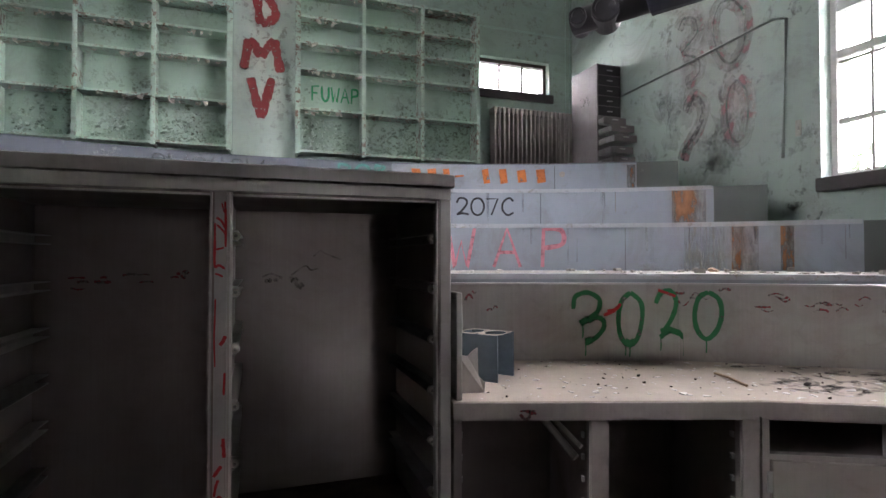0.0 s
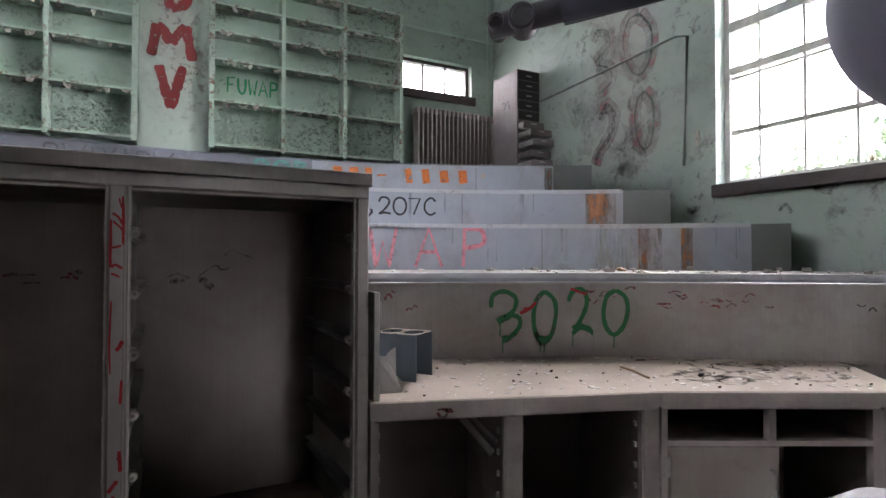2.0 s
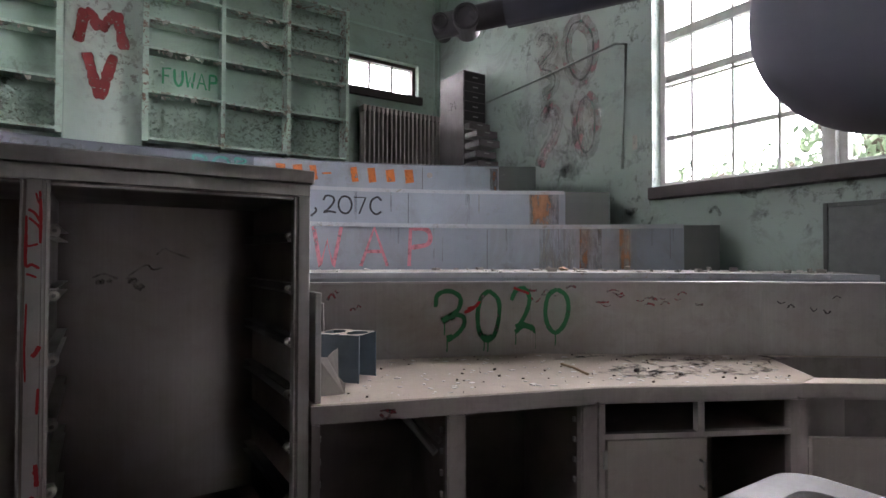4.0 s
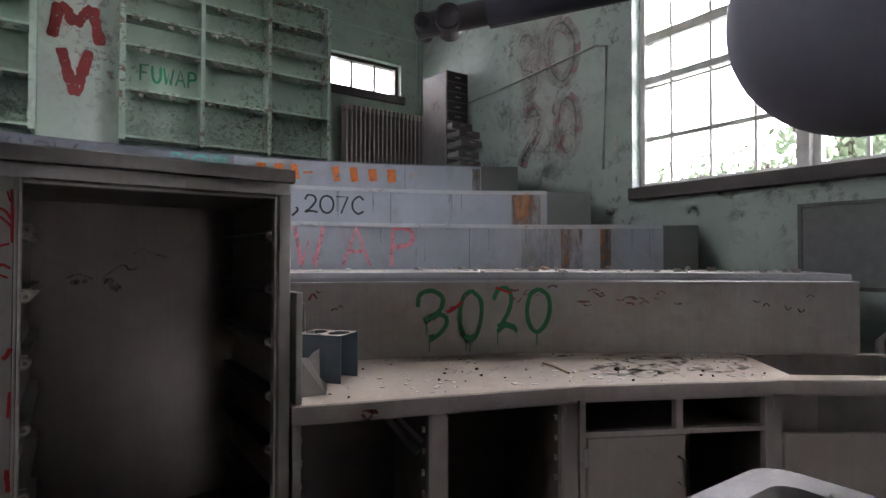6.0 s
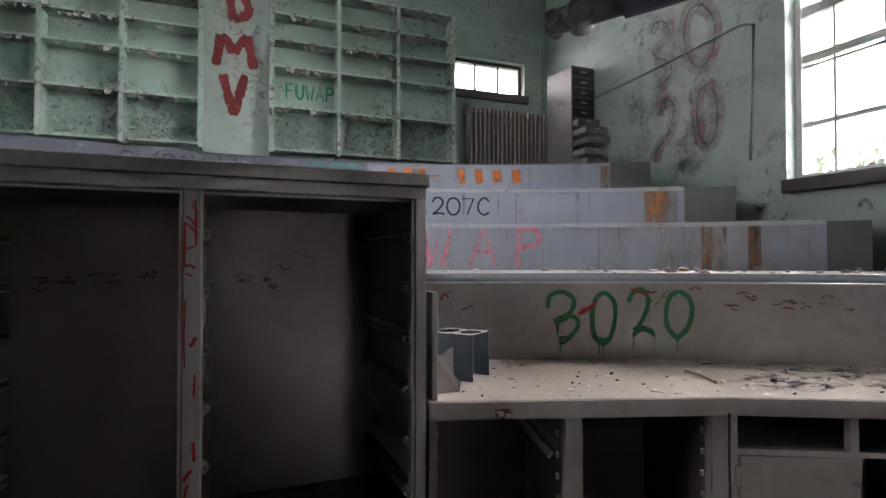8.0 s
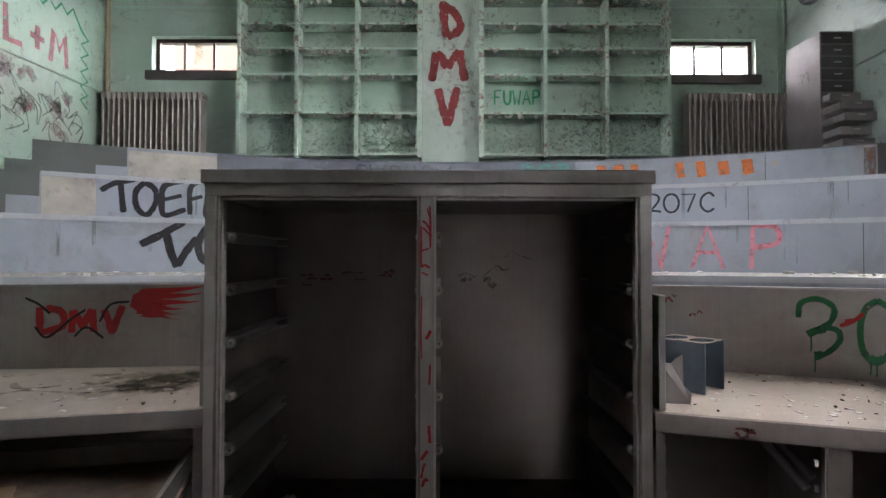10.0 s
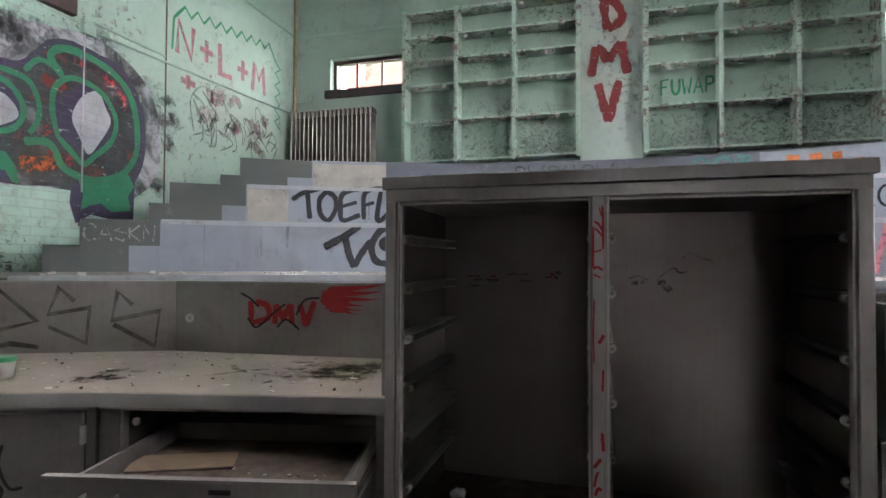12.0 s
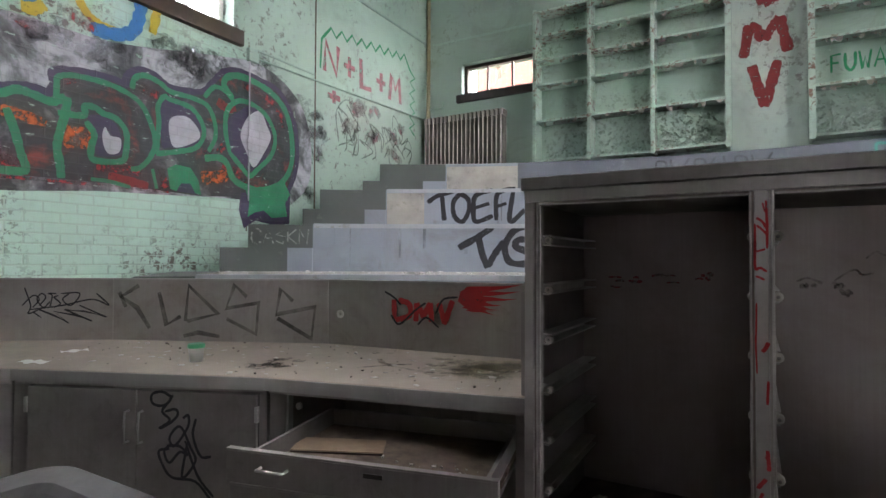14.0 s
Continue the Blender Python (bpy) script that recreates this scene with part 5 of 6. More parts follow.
for i, x in enumerate(VX):
    w = 0.022 if i not in (3, 4) else 0.03
    part("upright", boxes((x - w, x + w, YB - DS, YB - DS + 0.022, 2.60, 4.66), (x - 0.010, x + 0.010, YB - DS + 0.022, YB - 0.002, 2.60, 4.66)), M_FLAKY, shelving)
rng = random.Random(3)
for xs in (VX[:4], VX[4:]):
    for a, b in zip(xs, xs[1:]):
        for z in HZ:
            sag = rng.uniform(-0.006, 0.006)
            part("shelf", boxes((a + 0.013, b - 0.013, YB - DS + 0.006, YB - 0.003, z - 0.012 + sag, z + sag), (a + 0.023, b - 0.023, YB - DS + 0.002, YB - DS + 0.008, z - 0.022 + sag, z + 0.004 + sag)), M_FLAKY, shelving)
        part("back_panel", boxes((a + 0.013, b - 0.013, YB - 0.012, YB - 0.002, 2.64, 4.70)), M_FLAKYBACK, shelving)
column = part("column", boxes((-0.215, 0.50, YB - 0.10, YB - 0.003, 2.40, 5.6)), M_PALEGREEN, shelving, "pale boarded strip between the shelf bays")
WC = on_plane((0, YB - 0.10), (1, YB - 0.10))
for lines_ in ([[(0.04, 4.66), (0.06, 4.42), (0.09, 4.19)], [(0.05, 4.62), (0.20, 4.50), (0.27, 4.33), (0.20, 4.24), (0.10, 4.19)]], [[(-0.10, 3.62), (-0.07, 3.80), (-0.04, 3.99)], [(-0.04, 3.96), (0.02, 3.94), (0.10, 3.79)], [(0.10, 3.79), (0.17, 3.90), (0.25, 4.02)], [(0.25, 4.02), (0.29, 3.82), (0.33, 3.62)]], [[(-0.02, 3.52), (0.04, 3.28), (0.10, 3.04)], [(0.23, 3.54), (0.17, 3.30), (0.10, 3.04)]]):
    bm = bmesh.new()
    for k, pts in enumerate(lines_):
        stroke(bm, WC, pts, 0.105, 0.004 + k * 2e-4, True, 0.22)
    part("lettering", bm, M_REDDARK, column, "dark red brushed letter")
part("lettering", lettering(bmesh.new(), on_plane((0, YB - 0.012), (1, YB - 0.012)), "FUWAP", 0.71, 1.31, 3.34, 3.53, 0.028, 0.004, 0.2), M_GREENSPRAY2, shelving, "bright green sprayed letters")
# curls of paint hanging from the shelf edges
rng = random.Random(8)
bm = bmesh.new()
for i in range(420):
    bay = rng.choice([0, 1, 2, 4, 5, 6])
    z = rng.choice(HZ[1:])
    x = rng.uniform(VX[bay] + 0.04, VX[bay + 1] - 0.04)
    l, h, yy = rng.uniform(0.015, 0.075), rng.uniform(0.01, 0.055), YB - rng.uniform(0.18, 0.279)
    vs = [bm.verts.new((x + dx, yy + dy, z - 0.022 - dz)) for dx, dy, dz in ((0, 0, 0), (l, 0, 0), (l * rng.uniform(0.6, 1), -rng.uniform(0, 0.025), h), (l * rng.uniform(0, 0.4), -rng.uniform(0, 0.025), h * rng.uniform(0.5, 1)))]
    bm.faces.new(vs)
tagged(finish("paint_curls", bm, M_CURL), "curls of peeling paint hanging from the shelves", "peeling paint", kind="stuff")
bm = bmesh.new()
for i in range(1300):      # flakes lifting from the lower back panels
    bay = rng.choice([0, 1, 2, 2, 4, 4, 5, 6])
    x, z = rng.uniform(VX[bay] + 0.06, VX[bay + 1] - 0.06), 2.68 + abs(rng.gauss(0, 0.22))
    if z > 3.15:
        z = rng.uniform(3.25, 3.6) if bay in (4, 5) else rng.uniform(2.7, 3.1)
    s, a = rng.uniform(0.006, 0.026), rng.uniform(0, 3.14)
    vs = [bm.verts.new((x + s * c_ * math.cos(a) - s * 0.5 * d_ * math.sin(a), YB - 0.014 - o_, z + s * c_ * math.sin(a) + s * 0.5 * d_ * math.cos(a))) for c_, d_, o_ in ((-1, -1, 0), (1, -1, 0.003), (1, 1, 0.016), (-1, 1, 0.012))]
    bm.faces.new(vs)
tagged(finish("lifting_paint", bm, M_FLAKEDARK), "lifting flakes of green paint on the wall panels", "peeling paint", kind="stuff")

# ======================= windows =======================


def pane_window(name, axis, at, u0, u1, z0, z1, us, zs, wood, parts_label):
    w = thing(name, parts_label, "window")
    w["kind"] = "structure"
    def bx(a, b, c, d, t0, t1):
        return boxes((at + t0, at + t1, a, b, c, d)) if axis == "x" else boxes((a, b, at + t0, at + t1, c, d))
    fr = part("window_frame", bx(u0, u0 + 0.05, z0, z1, -0.04, 0.04), wood, w)
    part("window_frame", bx(u1 - 0.05, u1, z0, z1, -0.04, 0.04), wood, w)
    part("window_frame", bx(u0 + 0.05, u1 - 0.05, z0, z0 + 0.05, -0.04, 0.04), wood, w)
    part("window_frame", bx(u0 + 0.05, u1 - 0.05, z1 - 0.05, z1, -0.04, 0.04), wood, w)
    for u, h in us:
        part("glazing_bar", bx(u - h, u + h, z0 + 0.05, z1 - 0.05, -0.02, 0.02), wood, w)
    for z, h in zs:
        part("glazing_bar", bx(u0 + 0.05, u1 - 0.05, z - h, z + h, -0.03 if h > 0.03 else -0.018, 0.03 if h > 0.03 else 0.018), wood, w)
    g = part("pane", bx(u0 + 0.02, u1 - 0.02, z0 + 0.02, z1 - 0.02, -0.003, 0.003), M_GLASS, w)
    g.visible_shadow = False
    return w


pane_window("window_1", "x", 4.71, 2.0, 3.42, 1.99, 5.09, ((3.107, 0.011), (2.73, 0.011), (2.354, 0.011)), ((2.47, 0.02), (3.035, 0.032), (2.97, 0.01), (3.443, 0.045), (3.9, 0.012), (4.4, 0.03)), M_FRAME, "tall grimy sash window full of white daylight")
pane_window("window_2", "x", 4.71, 0.9, 1.93, 1.99, 5.09, ((1.6, 0.011), (1.25, 0.011)), ((2.47, 0.02), (3.035, 0.032), (3.443, 0.045), (4.4, 0.03)), M_FRAME, "tall sash window beside its neighbour")
structure("window_mullion", boxes((4.60, 4.82, 1.932, 1.998, 1.985, 5.1)), M_FRAME, "stout timber mullion between two windows")
structure("window_sill", boxes((4.42, XR + 0.20, 0.88, 3.385, 1.87, 1.98), bevel=0.008), M_DARK, "dark stained deep window sill")
for nm, h, bars, lab in (("window_3", HOLE_E, (3.40, 3.77), "small high window, blown white by daylight"), ("window_4", HOLE_W, (-3.40, -3.01), "small high window with broken panes")):
    pane_window(nm, "y", YB + 0.14, h[0], h[1], h[2], h[3], [(b, 0.014) for b in bars], (), M_BROWN, lab)
    structure("window_sill", boxes((h[0] - 0.07, h[1] + 0.05, YB - 0.05, YB + 0.1, h[2] - 0.12, h[2] - 0.003), bevel=0.006), M_DARK, "dark wooden sill under a small window")
pane_window("window_5", "x", XL - 0.2, 0.6, 3.62, 3.55, 5.3, ((3.25, 0.012), (2.9, 0.03), (2.4, 0.012), (1.9, 0.03), (1.0, 0.03)), ((4.2, 0.03),), M_FRAME, "high sash window over a brown sill")
structure("window_sill", boxes((XL - 0.12, XL + 0.06, 0.55, 3.70, 3.40, 3.548), bevel=0.006), M_BROWN, "dark brown wooden sill beam")
pane_window("door_1", "y", YF - 0.18, 1.0, 1.65, 0.0, 2.3, ((1.32, 0.012),), ((0.9, 0.05),), M_FRAME, "closed glazed door full of daylight")
# a broken pane's shard hanging in the small window
shard = thing("glass_shard", "loose cracked pane hanging in the window", "glass")
bm = bmesh.new()
for sgn in (-1, 1):
    bm.faces.new([bm.verts.new((x_, sgn * 0.003, z_)) for x_, z_ in ((-0.07, 0.16), (0.09, 0.05), (-0.02, -0.17))])
part("pane", bm, M_SHARD, shard)
shard.matrix_world = pose(-3.22, YB + 0.12, 4.04, 0, 12, 20)

# ======================= radiators =======================
rad = thing("radiator", "old grey cast iron column radiator under a window", "radiator", "radiators")
for i in range(19):
    bm = bmesh.new()
    x = -0.63 + i * 0.068
    box(bm, x - 0.0145, x + 0.0145, -0.09, 0.09, 0.10, 1.06, 0.010)
    box(bm, x - 0.026, x + 0.026, -0.09, 0.09, 1.04, 1.13, 0.012)
    box(bm, x - 0.026, x + 0.026, -0.09, 0.09, 0.05, 0.13, 0.012)
    part("column", bm, M_IRON, rad)
part("foot", boxes((-0.66, -0.60, -0.08, 0.08, 0.0, 0.05)), M_IRON, rad)
part("foot", boxes((0.57, 0.63, -0.08, 0.08, 0.0, 0.05)), M_IRON, rad)
rad.matrix_world = pose(3.80, 7.04, ZTOP)
lr = copy_thing(rad, pose(-3.62, 7.04, ZTOP))
lr["label"] = "old warm grey cast iron radiator in the corner"

# ======================= drawer cabinet =======================
locker = thing("file_cabinet", "tall dark steel drawer cabinet, drawers hanging open", "cabinet")
part("body", boxes((4.16, 4.52, 6.02, 6.60, ZTOP, 3.82), bevel=0.004), M_LOCKER, locker)
for i in range(11):
    z = ZTOP + 0.06 + 0.132 * i
    out = (0.22, 0.30, 0.26, 0.33, 0.28, 0.12, 0.01, 0.01, 0.01, 0.01, 0.01)[i]
    # closed fronts coloured black, since this face of the cabinet is shaded
    dr = part("drawer", boxes((4.175, 4.505, 6.018 - out, 6.03 - out, z, z + (0.118 if out < 0.05 else 0.085))), M_SHADEBLACK if out < 0.05 else M_LOCKER, locker)
    if out > 0.05:
        part("tray", boxes((4.185, 4.495, 6.03 - out, 6.016, z + 0.005, z + 0.012), (4.178, 4.184, 6.03 - out, 6.016, z + 0.012, z + 0.075), (4.49, 4.495, 6.03 - out, 6.016, z + 0.012, z + 0.075)), M_DRAWERPALE, dr, "pale steel drawer tray")
        part("papers", boxes((4.20, 4.48, 6.04 - out, 6.0, z + 0.0125, z + 0.05 + 0.03 * (i % 2))), M_PAPERDIRTY, dr, "dirty papers in the drawer")
    part("handle", boxes((4.30, 4.38, 6.006 - out, 6.017 - out, z + 0.05, z + 0.064)), M_STEELBRIGHT, dr)
smears(on_plane((4.16, 6.02), (4.16, 6.60)), 0.15, 0.40, 3.25, 3.45, 8, 0.012, 0.05, M_SOOT, locker, "dark scratched marks", 0.003, 3.0)

# ======================= autopsy table =======================
table = thing("autopsy_table", "long steel autopsy table with a raised rim", "table")
TX0, TX1, TY0, TY1, TZ = -1.26, 1.29, -0.06, 0.735, 0.90


def rounded(x0_, x1_, y0_, y1_, r, n=6):
    out = []
    for cx_, cy_, a0_ in ((x1_ - r, y1_ - r, 0), (x0_ + r, y1_ - r, 90), (x0_ + r, y0_ + r, 180), (x1_ - r, y0_ + r, 270)):
        out += [(cx_ + r * math.cos(radians(a0_ + 90 * k / n)), cy_ + r * math.sin(radians(a0_ + 90 * k / n))) for k in range(n + 1)]
    return out


bm = bmesh.new()
loops = [(rounded(TX0, TX1, TY0, TY1, 0.07), TZ - 0.05), (rounded(TX0, TX1, TY0, TY1, 0.07), TZ - 0.012), (rounded(TX0 + 0.01, TX1 - 0.01, TY0 + 0.01, TY1 - 0.01, 0.065), TZ),
         (rounded(TX0 + 0.085, TX1 - 0.085, TY0 + 0.07, TY1 - 0.07, 0.04), TZ), (rounded(TX0 + 0.10, TX1 - 0.10, TY0 + 0.085, TY1 - 0.085, 0.035), TZ - 0.012), (rounded(TX0 + 0.13, TX1 - 0.13, TY0 + 0.11, TY1 - 0.11, 0.03), TZ - 0.045)]
vr = [[bm.verts.new((x, y, z)) for x, y in lp] for lp, z in loops]
for a, b in zip(vr, vr[1:]):
    for k in range(len(a)):
        bm.faces.new((a[k], a[(k + 1) % len(a)], b[(k + 1) % len(b)], b[k]))
bm.faces.new(vr[-1])
bm.faces.new(vr[0][::-1])
bmesh.ops.recalc_face_normals(bm, faces=bm.faces)
part("top", bm, M_TABLE, table, smooth=False)
part("pedestal", boxes((-0.5, -0.2, 0.15, 0.5, 0.0, TZ - 0.05), bevel=0.02), M_STEEL, table)
part("pedestal", boxes((0.3, 0.6, 0.15, 0.5, 0.0, TZ - 0.05), bevel=0.02), M_STEEL, table)
part("drain", lathe([(0.01, 0.004), (0.026, 0.004), (0.03, 0.0), (0.01, 0.0)], 16, pose(1.22, 0.56, TZ + 0.001)), M_SOOT, table, "dark drain fitting")

# ======================= operating lamp =======================
lamp = thing("operating_lamp", "grey enamel operating lamp on a jointed arm", "lamp")
eye0 = Vector((0.117, 0.189, 1.314))
mid = Vector((1.533, 0.622, 1.86))
aim = (mid - eye0).normalized().to_track_quat("Z", "Y").to_matrix().to_4x4()
part("shade", lathe([(0.0, -0.15), (0.09, -0.142), (0.17, -0.115), (0.235, -0.07), (0.275, -0.01), (0.285, 0.03), (0.275, 0.035), (0.22, 0.03), (0.0, 0.03)], 48, Matrix.Translation(mid) @ aim), M_LAMP, lamp, "dark domed lamp shade", True)
A0, A1 = Vector((1.046, 1.735, 2.088)), Vector((1.836, 0.635, 2.163))
part("arm", tube([A0 + (A1 - A0) * 0.2, A1], 0.052, 14), M_LAMPDARK, lamp, "dark square lamp arm", True)
part("fork", tube([A1, (A1 + mid) / 2 + Vector((0.08, 0, 0.08)), mid + Vector((0.10, 0.02, 0.1))], 0.018, 10), M_LAMP, lamp, "", True)
part("arm_sleeve", tube([A0 + (A1 - A0) * 0.02, A0 + (A1 - A0) * 0.21], 0.041, 12), M_LAMPGREY, lamp, "", True)
side = Vector((-0.62, -0.78, 0.0))
for k, r, l in ((0.035, 0.027, 0.062), (0.10, 0.044, 0.055)):
    c_ = A0 + (A1 - A0) * k
    part("knuckle", lathe([(0, l * 0.8), (r * 0.7, l * 0.8), (r * 0.72, l), (r * 0.9, l), (r, l * 0.85), (r, -l), (0, -l)], 22, Matrix.Translation(c_ + Vector((0, 0, -0.005))) @ side.to_track_quat("Z", "Y").to_matrix().to_4x4()), M_LAMPGREY, lamp, "round joint of the arm")
part("stem", tube([A1 + Vector((0, 0, 0.0)), (1.86, 0.62, ZC)], 0.035, 12), M_LAMP, lamp, "", True)

# ======================= west wall: bricks, mural, pipes =======================
WW = lambda u, v, o: Vector((XL + o, u, v))
brick_mesh = bpy.data.meshes.new("brick")
bm = boxes((-0.001, 0.003, -0.107, 0.107, -0.0325, 0.0325))
bmesh.ops.bevel(bm, geom=[e for e in bm.edges if all(v.co.x > 0 for v in e.verts)], offset=0.002, segments=1, affect="EDGES")
bm.to_mesh(brick_mesh)
bm.free()
brick_mesh.materials.append(M_BRICK)
for row in range(30):
    for col in range(10):
        b = new("brick", brick_mesh)
        b.parent = wall_left
        b.location = (XL, 1.58 + 0.1125 * (row % 2) + 0.225 * col, 1.16 + 0.075 * row)
rngm = random.Random(21)


mural = thing("mural", "sprayed mural of fat outlined letters on brick", "mural")
mural["kind"] = "structure"


bm = bmesh.new()
fill(bm, WW, [(1.3, 1.84), (2.6, 1.85), (3.78, 1.90), (4.05, 1.75), (4.6, 2.1), (4.68, 2.6), (4.5, 3.05), (4.0, 3.3), (3.4, 3.22), (2.5, 3.02), (1.3, 2.86)], 0.0055)
part("paint_shape", bm, M_CLOUD, mural, "black and white sprayed clouds")
def blob(pts, off, material, label, soft=True):
    bm_ = bmesh.new()
    line = smooth_line(pts, 4, True) if soft else [Vector(p_) for p_ in pts]
    bm_.faces.new([bm_.verts.new(WW(p_.x, p_.y, off)) for p_ in line])
    return part("paint_shape", bm_, material, mural, label)


top_line = [(1.3, 2.40), (1.59, 2.43), (1.77, 2.47), (1.90, 2.51), (2.00, 2.51), (2.05, 2.50), (2.08, 2.57), (2.07, 2.64), (2.10, 2.68), (2.29, 2.72), (2.50, 2.73), (2.60, 2.71), (2.59, 2.76), (2.64, 2.83), (2.72, 2.87), (2.84, 2.86), (2.97, 2.80), (3.18, 2.82), (3.30, 2.86), (3.40, 2.98), (3.51, 3.10), (3.67, 3.16), (3.91, 3.15), (4.17, 3.11), (4.33, 2.97), (4.44, 2.74), (4.47, 2.47), (4.43, 2.24), (4.33, 2.04)]
blob(top_line + [(3.75, 1.93), (3.26, 1.89), (2.51, 1.905), (1.3, 1.87)], 0.0062, M_MURALFILL, "black, red and grey filling of the letters", False)
strokes("paint_stroke", WW, [top_line], 0.055, 0.0068, M_PURPLE, mural, "purple outline")
blob([(3.72, 1.97), (4.37, 2.06), (4.36, 1.70), (4.11, 1.68), (3.90, 1.71), (3.76, 1.62), (3.70, 1.8)], 0.0070, M_PURPLE, "purple drip", False)
for pts in ([(2.32, 2.40), (2.40, 2.42), (2.52, 2.38), (2.57, 2.25), (2.56, 2.14), (2.38, 2.11), (2.37, 2.22), (2.32, 2.36)], [(2.90, 2.29), (2.89, 2.66), (2.97, 2.69), (3.21, 2.66), (3.27, 2.52), (3.26, 2.39), (3.14, 2.30), (2.98, 2.28)], [(3.56, 2.34), (3.56, 2.64), (3.71, 2.78), (3.88, 2.88), (4.06, 2.75), (4.10, 2.58), (4.03, 2.36), (3.85, 2.20), (3.71, 2.28)]):
    blob(pts, 0.0074, M_PURPLE, "purple shadow inside a letter")
for pts in ([(2.44, 2.34), (2.48, 2.28), (2.56, 2.27), (2.55, 2.16), (2.46, 2.14), (2.42, 2.25)], [(2.97, 2.52), (3.13, 2.58), (3.25, 2.49), (3.25, 2.40), (3.08, 2.30), (2.99, 2.31)], [(3.73, 2.62), (3.81, 2.75), (3.95, 2.83), (4.03, 2.71), (4.09, 2.58), (3.99, 2.39), (3.87, 2.24), (3.78, 2.38), (3.71, 2.51)]):
    blob(pts, 0.0080, M_LILAC, "white counter of a letter")
layer = 0.0082
for pts, w, mt, lab in (([(2.14, 2.20), (2.22, 2.22), (2.34, 2.22)], 0.16, M_ORANGEPAINT, "orange patch"), ([(3.28, 2.06), (3.42, 2.08), (3.57, 2.13)], 0.12, M_ORANGEPAINT, "orange patch"), ([(1.77, 2.31), (1.90, 2.30), (2.04, 2.27)], 0.08, M_ORANGEPAINT, "orange patch"),
                        ([(2.38, 2.02), (2.55, 2.03), (2.73, 2.03)], 0.07, M_REDPAINT, "red patch"), ([(2.47, 1.96), (2.64, 1.94), (2.79, 1.92)], 0.07, M_REDDARK, "red patch"), ([(2.88, 2.08), (2.90, 2.01), (2.93, 1.92)], 0.09, M_REDPAINT, "red patch"), ([(1.75, 2.02), (1.84, 1.98), (1.89, 1.93)], 0.12, M_REDPAINT, "red patch"),
                        ([(3.74, 3.03), (4.02, 2.99), (4.19, 2.88), (4.28, 2.72)], 0.06, M_REDPAINT, "red stripe"), ([(2.70, 2.74), (2.79, 2.70), (2.87, 2.70)], 0.07, M_REDPAINT, "red patch"), ([(3.44, 2.80), (3.55, 2.76), (3.64, 2.80)], 0.09, M_REDDARK, "red patch"), ([(2.1, 2.55), (2.14, 2.6), (2.22, 2.64)], 0.05, M_REDPAINT, "red patch"), ([(3.30, 2.28), (3.45, 2.33), (3.52, 2.4)], 0.06, M_REDPAINT, "red patch"), ([(3.62, 2.20), (3.72, 2.12), (3.80, 2.08)], 0.05, M_REDPAINT, "red patch"), ([(3.50, 2.2), (3.62, 2.16)], 0.05, M_REDDARK, "red patch"),
                        ([(1.60, 1.86), (2.12, 1.875), (2.51, 1.885), (2.98, 1.89)], 0.022, M_REDPAINT, "thin red lower edge")):
    layer += 0.0002
    strokes("paint_stroke", WW, [pts], w, layer, mt, mural, lab)
